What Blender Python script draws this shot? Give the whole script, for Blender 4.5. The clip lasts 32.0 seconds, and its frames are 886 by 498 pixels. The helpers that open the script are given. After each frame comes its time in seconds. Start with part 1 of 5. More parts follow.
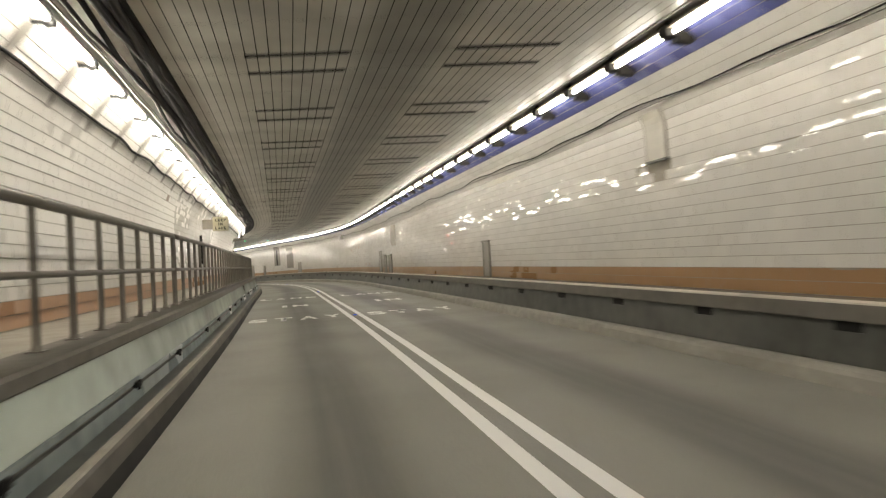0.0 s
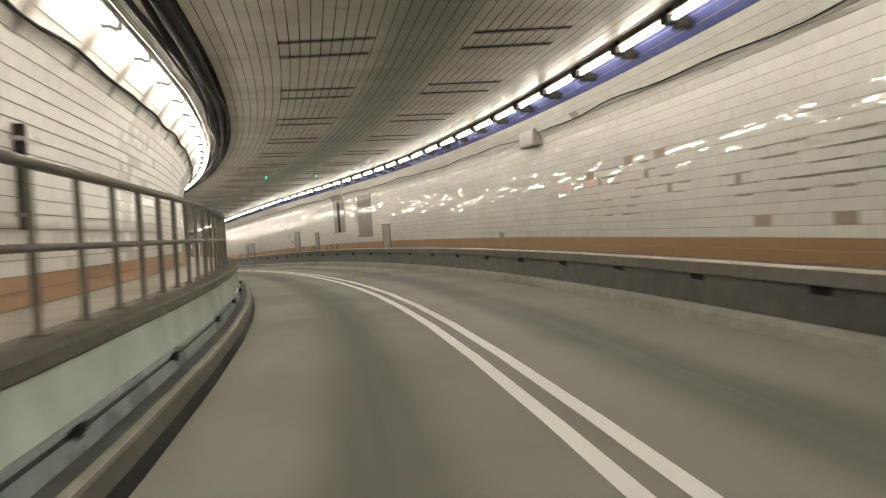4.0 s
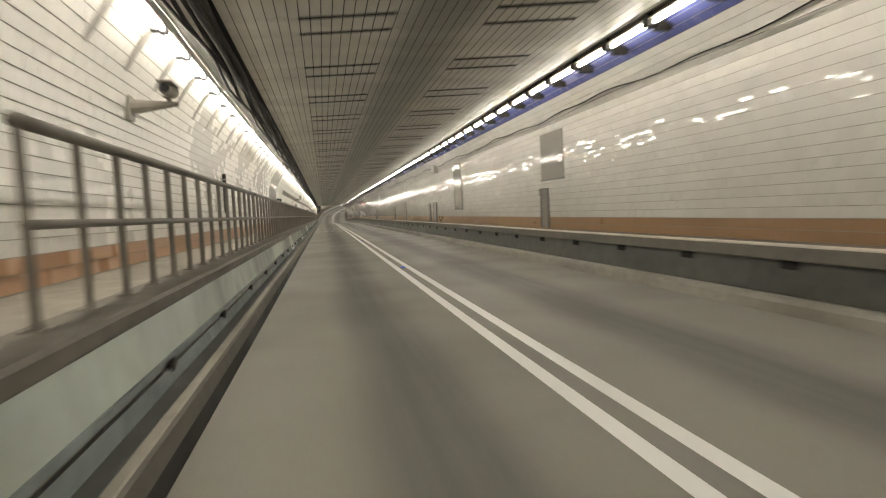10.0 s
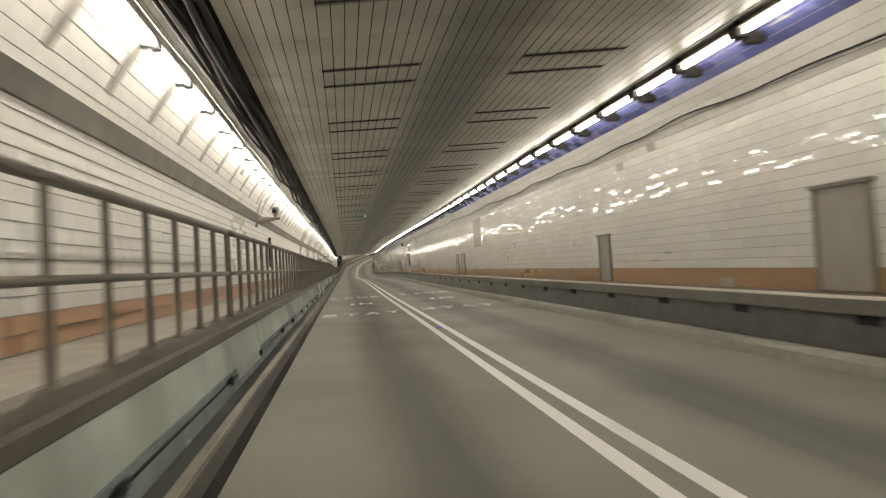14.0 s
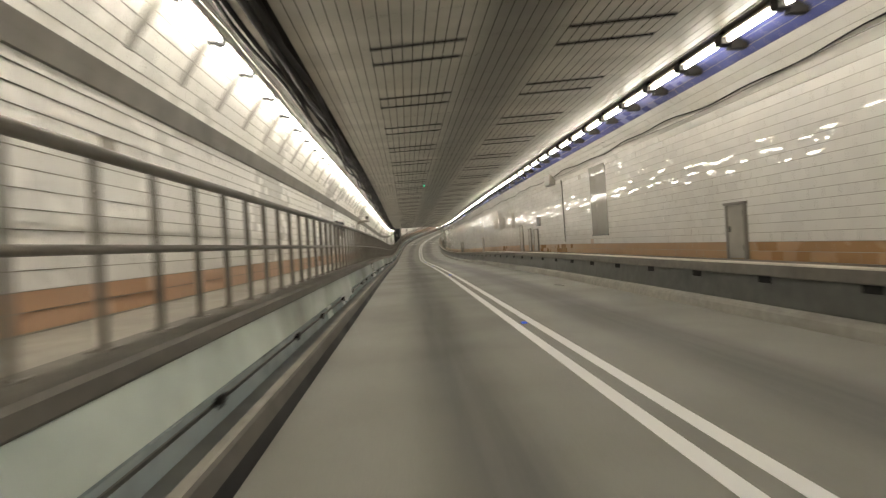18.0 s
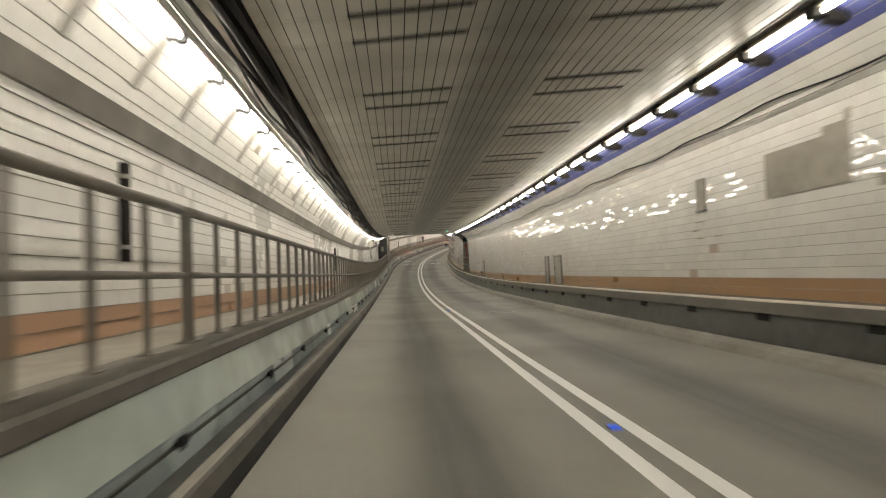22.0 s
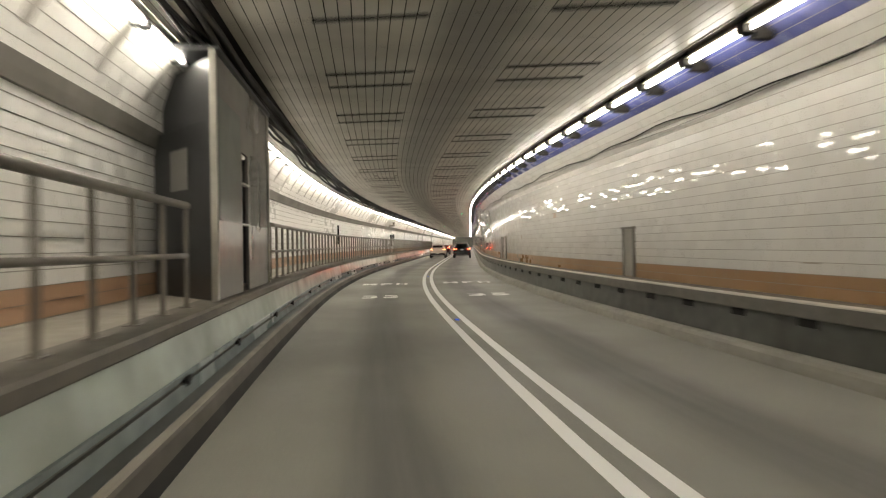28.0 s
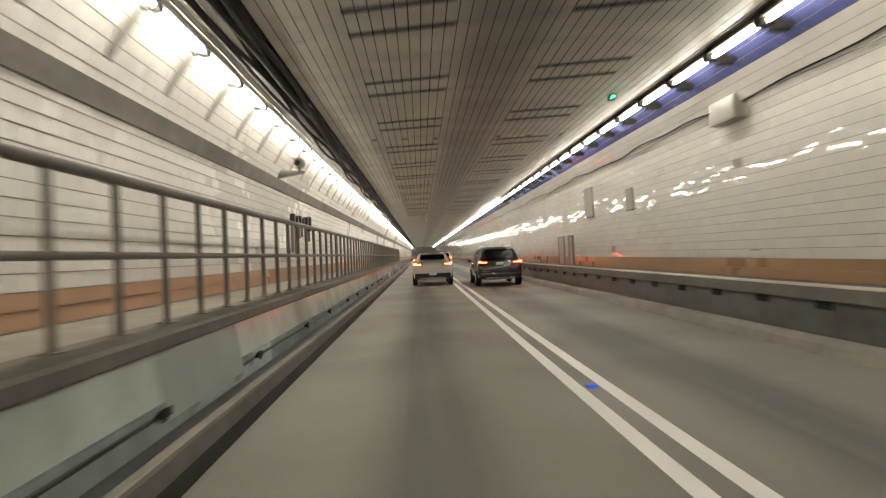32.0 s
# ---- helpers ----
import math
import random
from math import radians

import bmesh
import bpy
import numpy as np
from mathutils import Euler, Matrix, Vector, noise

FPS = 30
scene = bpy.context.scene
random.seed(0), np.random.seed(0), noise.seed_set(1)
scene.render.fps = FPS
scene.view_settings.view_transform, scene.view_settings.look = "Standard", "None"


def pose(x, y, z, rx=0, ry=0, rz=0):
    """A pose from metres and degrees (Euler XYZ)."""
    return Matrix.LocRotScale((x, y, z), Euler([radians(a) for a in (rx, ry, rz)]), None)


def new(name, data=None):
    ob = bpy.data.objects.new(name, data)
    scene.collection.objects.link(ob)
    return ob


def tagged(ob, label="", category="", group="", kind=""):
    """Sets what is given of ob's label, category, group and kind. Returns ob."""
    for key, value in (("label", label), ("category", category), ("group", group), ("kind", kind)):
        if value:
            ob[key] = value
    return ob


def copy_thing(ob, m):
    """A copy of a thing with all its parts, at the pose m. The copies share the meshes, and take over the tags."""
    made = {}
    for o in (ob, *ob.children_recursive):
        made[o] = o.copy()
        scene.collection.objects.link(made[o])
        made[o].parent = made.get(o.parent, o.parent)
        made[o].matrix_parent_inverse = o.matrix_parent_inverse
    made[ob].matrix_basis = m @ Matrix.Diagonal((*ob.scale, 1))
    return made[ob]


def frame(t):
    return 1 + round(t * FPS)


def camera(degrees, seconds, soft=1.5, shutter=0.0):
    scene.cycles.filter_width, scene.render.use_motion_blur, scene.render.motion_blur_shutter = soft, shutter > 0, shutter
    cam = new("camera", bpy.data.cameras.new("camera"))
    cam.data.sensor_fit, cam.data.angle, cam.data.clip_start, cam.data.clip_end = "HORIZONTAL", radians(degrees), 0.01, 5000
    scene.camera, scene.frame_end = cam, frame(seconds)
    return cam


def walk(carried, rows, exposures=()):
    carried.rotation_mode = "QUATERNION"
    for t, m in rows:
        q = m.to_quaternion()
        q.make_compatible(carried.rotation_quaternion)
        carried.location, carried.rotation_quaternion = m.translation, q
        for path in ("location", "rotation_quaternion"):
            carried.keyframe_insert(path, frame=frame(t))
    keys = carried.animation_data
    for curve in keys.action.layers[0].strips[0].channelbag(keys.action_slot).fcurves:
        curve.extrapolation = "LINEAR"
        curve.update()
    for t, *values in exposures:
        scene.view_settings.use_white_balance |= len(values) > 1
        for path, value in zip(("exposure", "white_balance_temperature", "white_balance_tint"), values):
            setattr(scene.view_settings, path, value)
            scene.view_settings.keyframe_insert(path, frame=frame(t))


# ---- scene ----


# ---------- alignment of the tunnel: plan curvature and grade along its length ----------
STEP = 15.0
KNOT0 = -15.0
CURVE = [0.635, 0.404, 0.172, -0.197, 1.597, 1.493, -0.293, 0.040, -0.018, 0.009, 0.011, -0.008, -0.026, 0.025, 0.005, -0.001, 0.007, -0.090, -0.081, -0.206, -0.698, -0.424, 0.000, 0.000, 0.000, 0.000, 0.000, 0.000, 0.000, 0.000, 0.000]
GRADE = [0.46, 0.37, 0.28, -0.17, 0.35, -0.90, -3.57, -3.80, -3.60, -3.64, -3.77, -3.87, -3.42, -3.50, -4.35, -5.08, -4.34, -2.59, -0.31, 4.06, 4.37, 4.34, 4.34, 4.34, 4.34, 4.34, 4.34, 4.34, 4.34, 4.34, 4.34]
GRID = np.arange(-40.0, 530.0, 0.5)


def along(values):
    """Values at every STEP from KNOT0, read at the grid."""
    knots = KNOT0 + STEP * np.arange(len(values))
    return np.interp(GRID, knots, values) / 100


HEAD = np.cumsum(along(CURVE)) * 0.5
HEAD -= np.interp(0, GRID, HEAD)
CX, CY, CZ = (np.cumsum(a) * 0.5 for a in (-np.sin(HEAD), np.cos(HEAD), along(GRADE)))
CX, CY, CZ = (a - np.interp(0, GRID, a) for a in (CX, CY, CZ))
S0, S1 = -12.0, 510.0


def at(s, u, z):
    """World places of tunnel coordinates: s along, u to the right of the double line, z above the road."""
    h = np.interp(s, GRID, HEAD)
    return np.stack(np.broadcast_arrays(np.interp(s, GRID, CX) + u * np.cos(h), np.interp(s, GRID, CY) + u * np.sin(h),
                                        np.interp(s, GRID, CZ) + z), axis=-1)


def place(s, u, z, turn=0.0):
    """A pose in the tunnel: local y runs ahead, local x to the right."""
    h = float(np.interp(s, GRID, HEAD))
    slope = math.atan(float(np.interp(s, GRID, along(GRADE))))
    return Matrix.Translation(Vector(at(s, u, z))) @ Matrix.Rotation(h, 4, "Z") @ Matrix.Rotation(slope, 4, "X") @ Matrix.Rotation(radians(turn), 4, "Z")


# ---------- camera ----------
cam = camera(75.0, 32.0, soft=1.2, shutter=0.42)
# seconds, place, then yaw, pitch and roll in degrees
ROWS = [
    (0.0, -1.829, 0.000, 1.540, -13.33, 1.04, 2.87),
    (0.5, -1.853, 4.135, 1.554, -11.89, -0.70, 2.39),
    (1.0, -1.933, 8.291, 1.568, -10.64, -1.25, 3.61),
    (1.5, -2.114, 12.467, 1.569, -5.77, -1.38, 3.36),
    (2.0, -2.330, 16.663, 1.568, -3.40, -4.11, 4.40),
    (2.5, -2.466, 20.888, 1.571, -4.19, -1.36, 3.03),
    (3.0, -2.604, 25.138, 1.569, -5.78, -1.01, 2.85),
    (3.5, -2.753, 29.413, 1.597, -5.07, -1.75, 3.30),
    (4.0, -2.967, 33.687, 1.592, -6.67, -1.85, 2.94),
    (4.5, -3.248, 37.935, 1.593, -7.00, -1.92, 2.58),
    (5.0, -3.690, 42.144, 1.601, -6.04, -2.00, 2.23),
    (5.5, -4.380, 46.297, 1.612, -3.97, -2.19, 1.87),
    (6.0, -5.462, 50.377, 1.603, 3.43, -4.46, 0.09),
    (6.5, -6.589, 54.476, 1.556, 9.93, -3.70, 0.68),
    (7.0, -8.005, 58.547, 1.493, 7.24, -4.45, 0.66),
    (7.5, -9.910, 62.503, 1.484, 5.81, -5.12, 2.01),
    (8.0, -12.005, 66.470, 1.438, 7.39, -6.08, 1.56),
    (8.5, -14.029, 70.565, 1.298, 8.71, -4.08, 1.92),
    (9.0, -16.044, 74.719, 1.131, 7.83, -3.38, 3.68),
    (9.5, -18.063, 78.890, 0.947, 11.71, -5.75, 1.17),
    (10.0, -20.076, 83.094, 0.759, 14.00, -5.91, 2.25),
    (10.5, -22.065, 87.323, 0.577, 14.48, -5.09, 2.22),
    (11.0, -24.062, 91.554, 0.397, 13.37, -2.47, 2.78),
    (11.5, -26.111, 95.768, 0.224, 15.25, -1.53, 2.67),
    (12.0, -28.162, 99.989, 0.054, 18.34, -2.80, 3.37),
    (12.5, -30.216, 104.214, -0.112, 18.37, -0.63, 5.23),
    (13.0, -32.271, 108.443, -0.278, 20.69, -0.37, 3.30),
    (13.5, -34.331, 112.676, -0.444, 16.77, -2.93, 2.48),
    (14.0, -36.395, 116.916, -0.611, 16.05, -0.69, 2.76),
    (14.5, -38.410, 121.188, -0.805, 18.19, 1.07, 2.23),
    (15.0, -40.429, 125.467, -1.000, 24.92, 0.84, 3.39),
    (15.5, -42.528, 129.718, -1.147, 27.51, -1.50, 5.43),
    (16.0, -44.575, 134.002, -1.324, 27.46, -1.91, 4.84),
    (16.5, -46.626, 138.295, -1.502, 27.39, -2.31, 4.25),
    (17.0, -48.679, 142.596, -1.680, 27.31, -2.64, 3.66),
    (17.5, -50.733, 146.906, -1.851, 27.22, -2.94, 3.06),
    (18.0, -52.774, 151.247, -2.089, 21.98, -2.53, 3.10),
    (18.5, -54.959, 155.556, -2.243, 19.63, -1.68, 3.64),
    (19.0, -57.156, 159.898, -2.399, 19.47, -2.12, 3.87),
    (19.5, -59.249, 164.314, -2.564, 20.95, -2.93, 3.28),
    (20.0, -61.353, 168.742, -2.732, 22.42, -0.54, 2.78),
    (20.5, -63.427, 173.213, -2.927, 21.31, -0.48, 3.05),
    (21.0, -65.520, 177.716, -3.138, 20.89, -1.73, 2.01),
    (21.5, -67.669, 182.234, -3.361, 19.78, 0.29, 2.95),
    (22.0, -69.834, 186.784, -3.598, 21.16, -0.40, 2.08),
    (22.5, -72.017, 191.354, -3.826, 19.46, -0.52, 2.49),
    (23.0, -74.206, 195.939, -4.063, 16.56, 1.77, 1.40),
    (23.5, -76.432, 200.515, -4.302, 16.81, 3.06, 1.54),
    (24.0, -78.658, 205.091, -4.527, 16.66, 3.55, 3.07),
    (24.5, -80.886, 209.665, -4.761, 14.63, 5.48, 2.78),
    (25.0, -83.101, 214.250, -4.976, 14.09, 5.02, 2.98),
    (25.5, -85.306, 218.843, -5.161, 13.45, 4.56, 3.17),
    (26.0, -87.494, 223.447, -5.313, 12.75, 4.16, 3.37),
    (26.5, -89.660, 228.061, -5.427, 12.04, 3.80, 3.57),
    (27.0, -91.823, 232.676, -5.333, 15.99, 3.66, 2.75),
    (27.5, -93.893, 237.335, -5.298, 22.64, 2.64, 1.14),
    (28.0, -95.962, 241.998, -5.227, 15.79, 1.97, 0.99),
    (28.5, -98.023, 246.663, -5.162, 17.09, 2.79, -0.82),
    (29.0, -100.031, 251.350, -4.914, 13.88, 3.41, 2.15),
    (29.5, -101.922, 256.089, -4.712, 11.70, 3.44, 3.42),
    (30.0, -103.724, 260.852, -4.499, 13.84, 3.47, 3.25),
    (30.5, -105.295, 265.677, -4.324, 14.64, 3.77, 3.69),
    (31.0, -106.806, 270.502, -4.092, 11.47, 3.45, 3.27),
    (31.5, -108.060, 275.385, -3.875, 10.43, 4.47, 3.27),
    (32.0, -109.343, 280.241, -3.673, 10.90, 3.00, 2.36),
]
walk(cam, [(t, pose(x, y, z, 90 + pitch, roll, yaw)) for t, x, y, z, yaw, pitch, roll in ROWS],
     [(0.0, -0.04), (6.0, 0.0), (9.0, -0.06), (25.0, -0.1), (26.8, 0.0), (29.0, 0.0), (30.0, -0.12), (32.0, -0.12)])


# ---------- world and exposure ----------
world = bpy.data.worlds.new("world")
world.use_nodes = True
world.node_tree.nodes["Background"].inputs[0].default_value = (0.02, 0.02, 0.02, 1)
world.node_tree.nodes["Background"].inputs[1].default_value = 0.2
scene.world = world
TUBE_POWER = 40.0


# ---------- materials ----------
def nodes_of(mat):
    mat.use_nodes = True
    return mat.node_tree.nodes, mat.node_tree.links


def plain(name, color, rough=0.5, metal=0.0, spec=0.5, grain=0.12, scale=6.0, bump=0.0, stain=0.0, random_tint=0.0):
    """A surface with grain at two scales, optional stains and a fine relief."""
    mat = bpy.data.materials.new(name)
    nodes, links = nodes_of(mat)
    b = nodes["Principled BSDF"]
    b.inputs["Metallic"].default_value = metal
    b.inputs["Specular IOR Level"].default_value = spec
    tc = nodes.new("ShaderNodeTexCoord")
    n1 = nodes.new("ShaderNodeTexNoise")
    n1.inputs["Scale"].default_value, n1.inputs["Detail"].default_value = scale, 6
    n2 = nodes.new("ShaderNodeTexNoise")
    n2.inputs["Scale"].default_value, n2.inputs["Detail"].default_value = scale / 9, 4
    geo = nodes.new("ShaderNodeNewGeometry")
    for n in (n1, n2):
        links.new(geo.outputs["Position"], n.inputs["Vector"])
    mix = nodes.new("ShaderNodeMath")
    mix.operation = "ADD"
    links.new(n1.outputs["Fac"], mix.inputs[0])
    links.new(n2.outputs["Fac"], mix.inputs[1])
    ramp = nodes.new("ShaderNodeMapRange")
    ramp.inputs["From Min"].default_value, ramp.inputs["From Max"].default_value = 0.6, 1.4
    ramp.inputs["To Min"].default_value, ramp.inputs["To Max"].default_value = 1 - grain, 1 + grain
    links.new(mix.outputs[0], ramp.inputs["Value"])
    mul = nodes.new("ShaderNodeMix")
    mul.data_type, mul.blend_type = "RGBA", "MULTIPLY"
    mul.inputs["Factor"].default_value = 1
    mul.inputs["A"].default_value = (*color, 1)
    links.new(ramp.outputs[0], mul.inputs["B"])
    out = mul.outputs["Result"]
    if stain:
        n3 = nodes.new("ShaderNodeTexNoise")
        n3.inputs["Scale"].default_value, n3.inputs["Detail"].default_value = 0.5, 5
        links.new(geo.outputs["Position"], n3.inputs["Vector"])
        r3 = nodes.new("ShaderNodeMapRange")
        r3.inputs["From Min"].default_value, r3.inputs["From Max"].default_value = 0.5, 0.75
        r3.inputs["To Max"].default_value = stain
        links.new(n3.outputs["Fac"], r3.inputs["Value"])
        dirt = nodes.new("ShaderNodeMix")
        dirt.data_type = "RGBA"
        dirt.inputs["B"].default_value = (color[0] * 0.45, color[1] * 0.42, color[2] * 0.38, 1)
        links.new(r3.outputs[0], dirt.inputs["Factor"])
        links.new(out, dirt.inputs["A"])
        out = dirt.outputs["Result"]
    links.new(out, b.inputs["Base Color"])
    rr = nodes.new("ShaderNodeMapRange")
    rr.inputs["From Min"].default_value, rr.inputs["From Max"].default_value = 0.3, 0.7
    rr.inputs["To Min"].default_value, rr.inputs["To Max"].default_value = rough * 0.8, min(1, rough * 1.2)
    links.new(n2.outputs["Fac"], rr.inputs["Value"])
    links.new(rr.outputs[0], b.inputs["Roughness"])
    if bump:
        bp = nodes.new("ShaderNodeBump")
        bp.inputs["Strength"].default_value, bp.inputs["Distance"].default_value = bump, 0.01
        links.new(n1.outputs["Fac"], bp.inputs["Height"])
        links.new(bp.outputs[0], b.inputs["Normal"])
    return mat


def glow(name, color, strength):
    mat = bpy.data.materials.new(name)
    nodes, links = nodes_of(mat)
    b = nodes["Principled BSDF"]
    b.inputs["Base Color"].default_value = (*color, 1)
    b.inputs["Emission Color"].default_value = (*color, 1)
    b.inputs["Emission Strength"].default_value = strength
    return mat


def mixed(nodes, links, factor, a, b):
    """A colour that goes from a to b by factor; a and b are sockets or colours."""
    m = nodes.new("ShaderNodeMix")
    m.data_type = "RGBA"
    links.new(factor, m.inputs["Factor"])
    for key, v in (("A", a), ("B", b)):
        if isinstance(v, tuple):
            m.inputs[key].default_value = (*v, 1)
        else:
            links.new(v, m.inputs[key])
    return m.outputs["Result"]


def ranged(nodes, links, value, f0, f1, t0=0.0, t1=1.0, smooth=True):
    r = nodes.new("ShaderNodeMapRange")
    r.interpolation_type = "SMOOTHSTEP" if smooth else "LINEAR"
    for k, v in zip(("From Min", "From Max", "To Min", "To Max"), (f0, f1, t0, t1)):
        r.inputs[k].default_value = v
    links.new(value, r.inputs["Value"])
    return r.outputs[0]


def calc(nodes, links, op, a, b=None):
    m = nodes.new("ShaderNodeMath")
    m.operation = op
    for i, v in enumerate((a, b)):
        if v is None:
            continue
        if isinstance(v, (int, float)):
            m.inputs[i].default_value = v
        else:
            links.new(v, m.inputs[i])
    return m.outputs[0]


def noise_of(nodes, links, vector, scale, detail=4, stretch=None):
    if stretch:
        mp = nodes.new("ShaderNodeMapping")
        mp.inputs["Scale"].default_value = stretch
        links.new(vector, mp.inputs["Vector"])
        vector = mp.outputs[0]
    n = nodes.new("ShaderNodeTexNoise")
    n.inputs["Scale"].default_value, n.inputs["Detail"].default_value = scale, detail
    links.new(vector, n.inputs["Vector"])
    return n.outputs["Fac"]


def strip_of(nodes, links, u, middle, half, soft):
    """1 within half a width of the middle, fading over soft."""
    d = calc(nodes, links, "ABSOLUTE", calc(nodes, links, "SUBTRACT", u, middle))
    return ranged(nodes, links, d, half + soft, half - soft)


def asphalt():
    """Worn asphalt with a dark oil strip along the middle of each lane, patches and fine stone."""
    mat = bpy.data.materials.new("asphalt")
    nodes, links = nodes_of(mat)
    b = nodes["Principled BSDF"]
    uv = nodes.new("ShaderNodeUVMap")
    sep = nodes.new("ShaderNodeSeparateXYZ")
    links.new(uv.outputs[0], sep.inputs[0])
    geo = nodes.new("ShaderNodeNewGeometry").outputs["Position"]
    wander = noise_of(nodes, links, uv.outputs[0], 0.25, 3)
    u = calc(nodes, links, "ADD", calc(nodes, links, "SUBTRACT", sep.outputs[0], 3.22), ranged(nodes, links, wander, 0.2, 0.8, -0.12, 0.12))
    dark = calc(nodes, links, "ADD", strip_of(nodes, links, u, -1.52, 0.42, 0.3), strip_of(nodes, links, u, 1.5, 0.5, 0.32))
    streak = noise_of(nodes, links, uv.outputs[0], 1.0, 5, (5, 0.15, 1))
    patch = noise_of(nodes, links, uv.outputs[0], 0.35, 5)
    dark = calc(nodes, links, "MULTIPLY", dark, ranged(nodes, links, streak, 0.2, 0.75, 1.0, 0.7))
    base = mixed(nodes, links, dark, (0.29, 0.283, 0.242), (0.118, 0.116, 0.104))
    base = mixed(nodes, links, ranged(nodes, links, patch, 0.45, 0.8, 0, 0.45), base, (0.2, 0.195, 0.168))
    stone = noise_of(nodes, links, geo, 90, 6)
    base = mixed(nodes, links, ranged(nodes, links, stone, 0.3, 0.75, 0, 0.3), base, (0.11, 0.105, 0.095))
    links.new(base, b.inputs["Base Color"])
    links.new(ranged(nodes, links, patch, 0.3, 0.7, 0.5, 0.68), b.inputs["Roughness"])
    bp = nodes.new("ShaderNodeBump")
    bp.inputs["Strength"].default_value, bp.inputs["Distance"].default_value = 0.35, 0.006
    links.new(stone, bp.inputs["Height"])
    links.new(bp.outputs[0], b.inputs["Normal"])
    return mat


def glazed(name, color, dirt, rough=0.16, vary=0.07, soot=0.3, along=(0.35, 0.35, 0.35), bump=0.1):
    """Glazed tile: each tile a little different, faint streaks of soot."""
    mat = bpy.data.materials.new(name)
    nodes, links = nodes_of(mat)
    b = nodes["Principled BSDF"]
    geo = nodes.new("ShaderNodeNewGeometry")
    pos = geo.outputs["Position"]
    info = nodes.new("ShaderNodeObjectInfo")
    rnd = calc(nodes, links, "FRACT", calc(nodes, links, "ADD", geo.outputs["Random Per Island"], info.outputs["Random"]))
    tone = calc(nodes, links, "ADD", 1 - vary, calc(nodes, links, "MULTIPLY", rnd, 2 * vary * 0.7))
    big = noise_of(nodes, links, pos, 0.6, 6, along)
    fine = noise_of(nodes, links, pos, 7.0, 5)
    grime = calc(nodes, links, "MULTIPLY", ranged(nodes, links, big, 0.42, 0.75, 0, soot), ranged(nodes, links, fine, 0.25, 0.7, 0.6, 1.0))
    base = mixed(nodes, links, grime, color, dirt)
    mul = nodes.new("ShaderNodeMix")
    mul.data_type, mul.blend_type = "RGBA", "MULTIPLY"
    mul.inputs["Factor"].default_value = 1
    links.new(base, mul.inputs["A"])
    links.new(tone, mul.inputs["B"])
    links.new(mul.outputs["Result"], b.inputs["Base Color"])
    r = calc(nodes, links, "ADD", ranged(nodes, links, big, 0.3, 0.8, rough * 0.8, rough * 1.7), calc(nodes, links, "MULTIPLY", rnd, 5.0 * vary * rough))
    links.new(r, b.inputs["Roughness"])
    bp = nodes.new("ShaderNodeBump")
    bp.inputs["Strength"].default_value, bp.inputs["Distance"].default_value = bump, 0.004
    links.new(noise_of(nodes, links, pos, 10.0, 1), bp.inputs["Height"])
    links.new(bp.outputs[0], b.inputs["Normal"])
    return mat


def ceiling_paint():
    """Painted ceiling strips: sooty along the middle between the vents, lighter over the kerbs. Pale blotches stand for
    lamp reflections.
    """
    mat = glazed("ceiling_strip", (0.37, 0.352, 0.308), (0.2, 0.188, 0.162), 0.3, 0.008, 0.2, (0.5, 0.5, 0.5))
    nodes, links = mat.node_tree.nodes, mat.node_tree.links
    b = nodes["Principled BSDF"]
    old = b.inputs["Base Color"].links[0].from_socket
    uv = nodes.new("ShaderNodeUVMap")
    sep = nodes.new("ShaderNodeSeparateXYZ")
    links.new(uv.outputs[0], sep.inputs[0])
    links.remove(b.inputs["Roughness"].links[0])
    b.inputs["Roughness"].default_value = 0.34
    # soft reflections of the lamps, put into the colour as pale blotches
    lamp_sheen = noise_of(nodes, links, uv.outputs[0], 1.0, 4, (0.55, 1.1, 1))
    old = mixed(nodes, links, ranged(nodes, links, lamp_sheen, 0.3, 0.8, 0, 0.8), old, (0.6, 0.575, 0.51))
    soot = strip_of(nodes, links, sep.outputs[0], -0.3, 0.55, 0.3)
    soot = calc(nodes, links, "MULTIPLY", soot, 0.62)
    links.new(mixed(nodes, links, soot, old, (0.08, 0.076, 0.068)), b.inputs["Base Color"])
    return mat


def worn_paint(name, color, wear):
    """Road paint rubbed down to the asphalt in places."""
    mat = bpy.data.materials.new(name)
    nodes, links = nodes_of(mat)
    b = nodes["Principled BSDF"]
    pos = nodes.new("ShaderNodeNewGeometry").outputs["Position"]
    n = noise_of(nodes, links, pos, 1.6, 9)
    f = noise_of(nodes, links, pos, 26, 5)
    rub = calc(nodes, links, "ADD", n, calc(nodes, links, "MULTIPLY", f, 0.25))
    links.new(mixed(nodes, links, ranged(nodes, links, rub, wear, wear + 0.16), color, (0.2, 0.19, 0.165)), b.inputs["Base Color"])
    b.inputs["Roughness"].default_value = 0.42
    return mat


ASPHALT = asphalt()
LINE_PAINT = worn_paint("road_paint", (0.95, 0.95, 0.92), 0.92)
LETTER_PAINT = worn_paint("letter_paint", (0.84, 0.84, 0.79), 0.66)
CONCRETE = plain("concrete", (0.315, 0.3, 0.26), 0.75, grain=0.25, scale=8, bump=0.3, stain=0.5)
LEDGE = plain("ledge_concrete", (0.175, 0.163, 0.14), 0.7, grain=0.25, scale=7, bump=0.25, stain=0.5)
WALKWAY = plain("walkway_concrete", (0.44, 0.41, 0.355), 0.75, grain=0.2, scale=5, bump=0.25, stain=0.4)
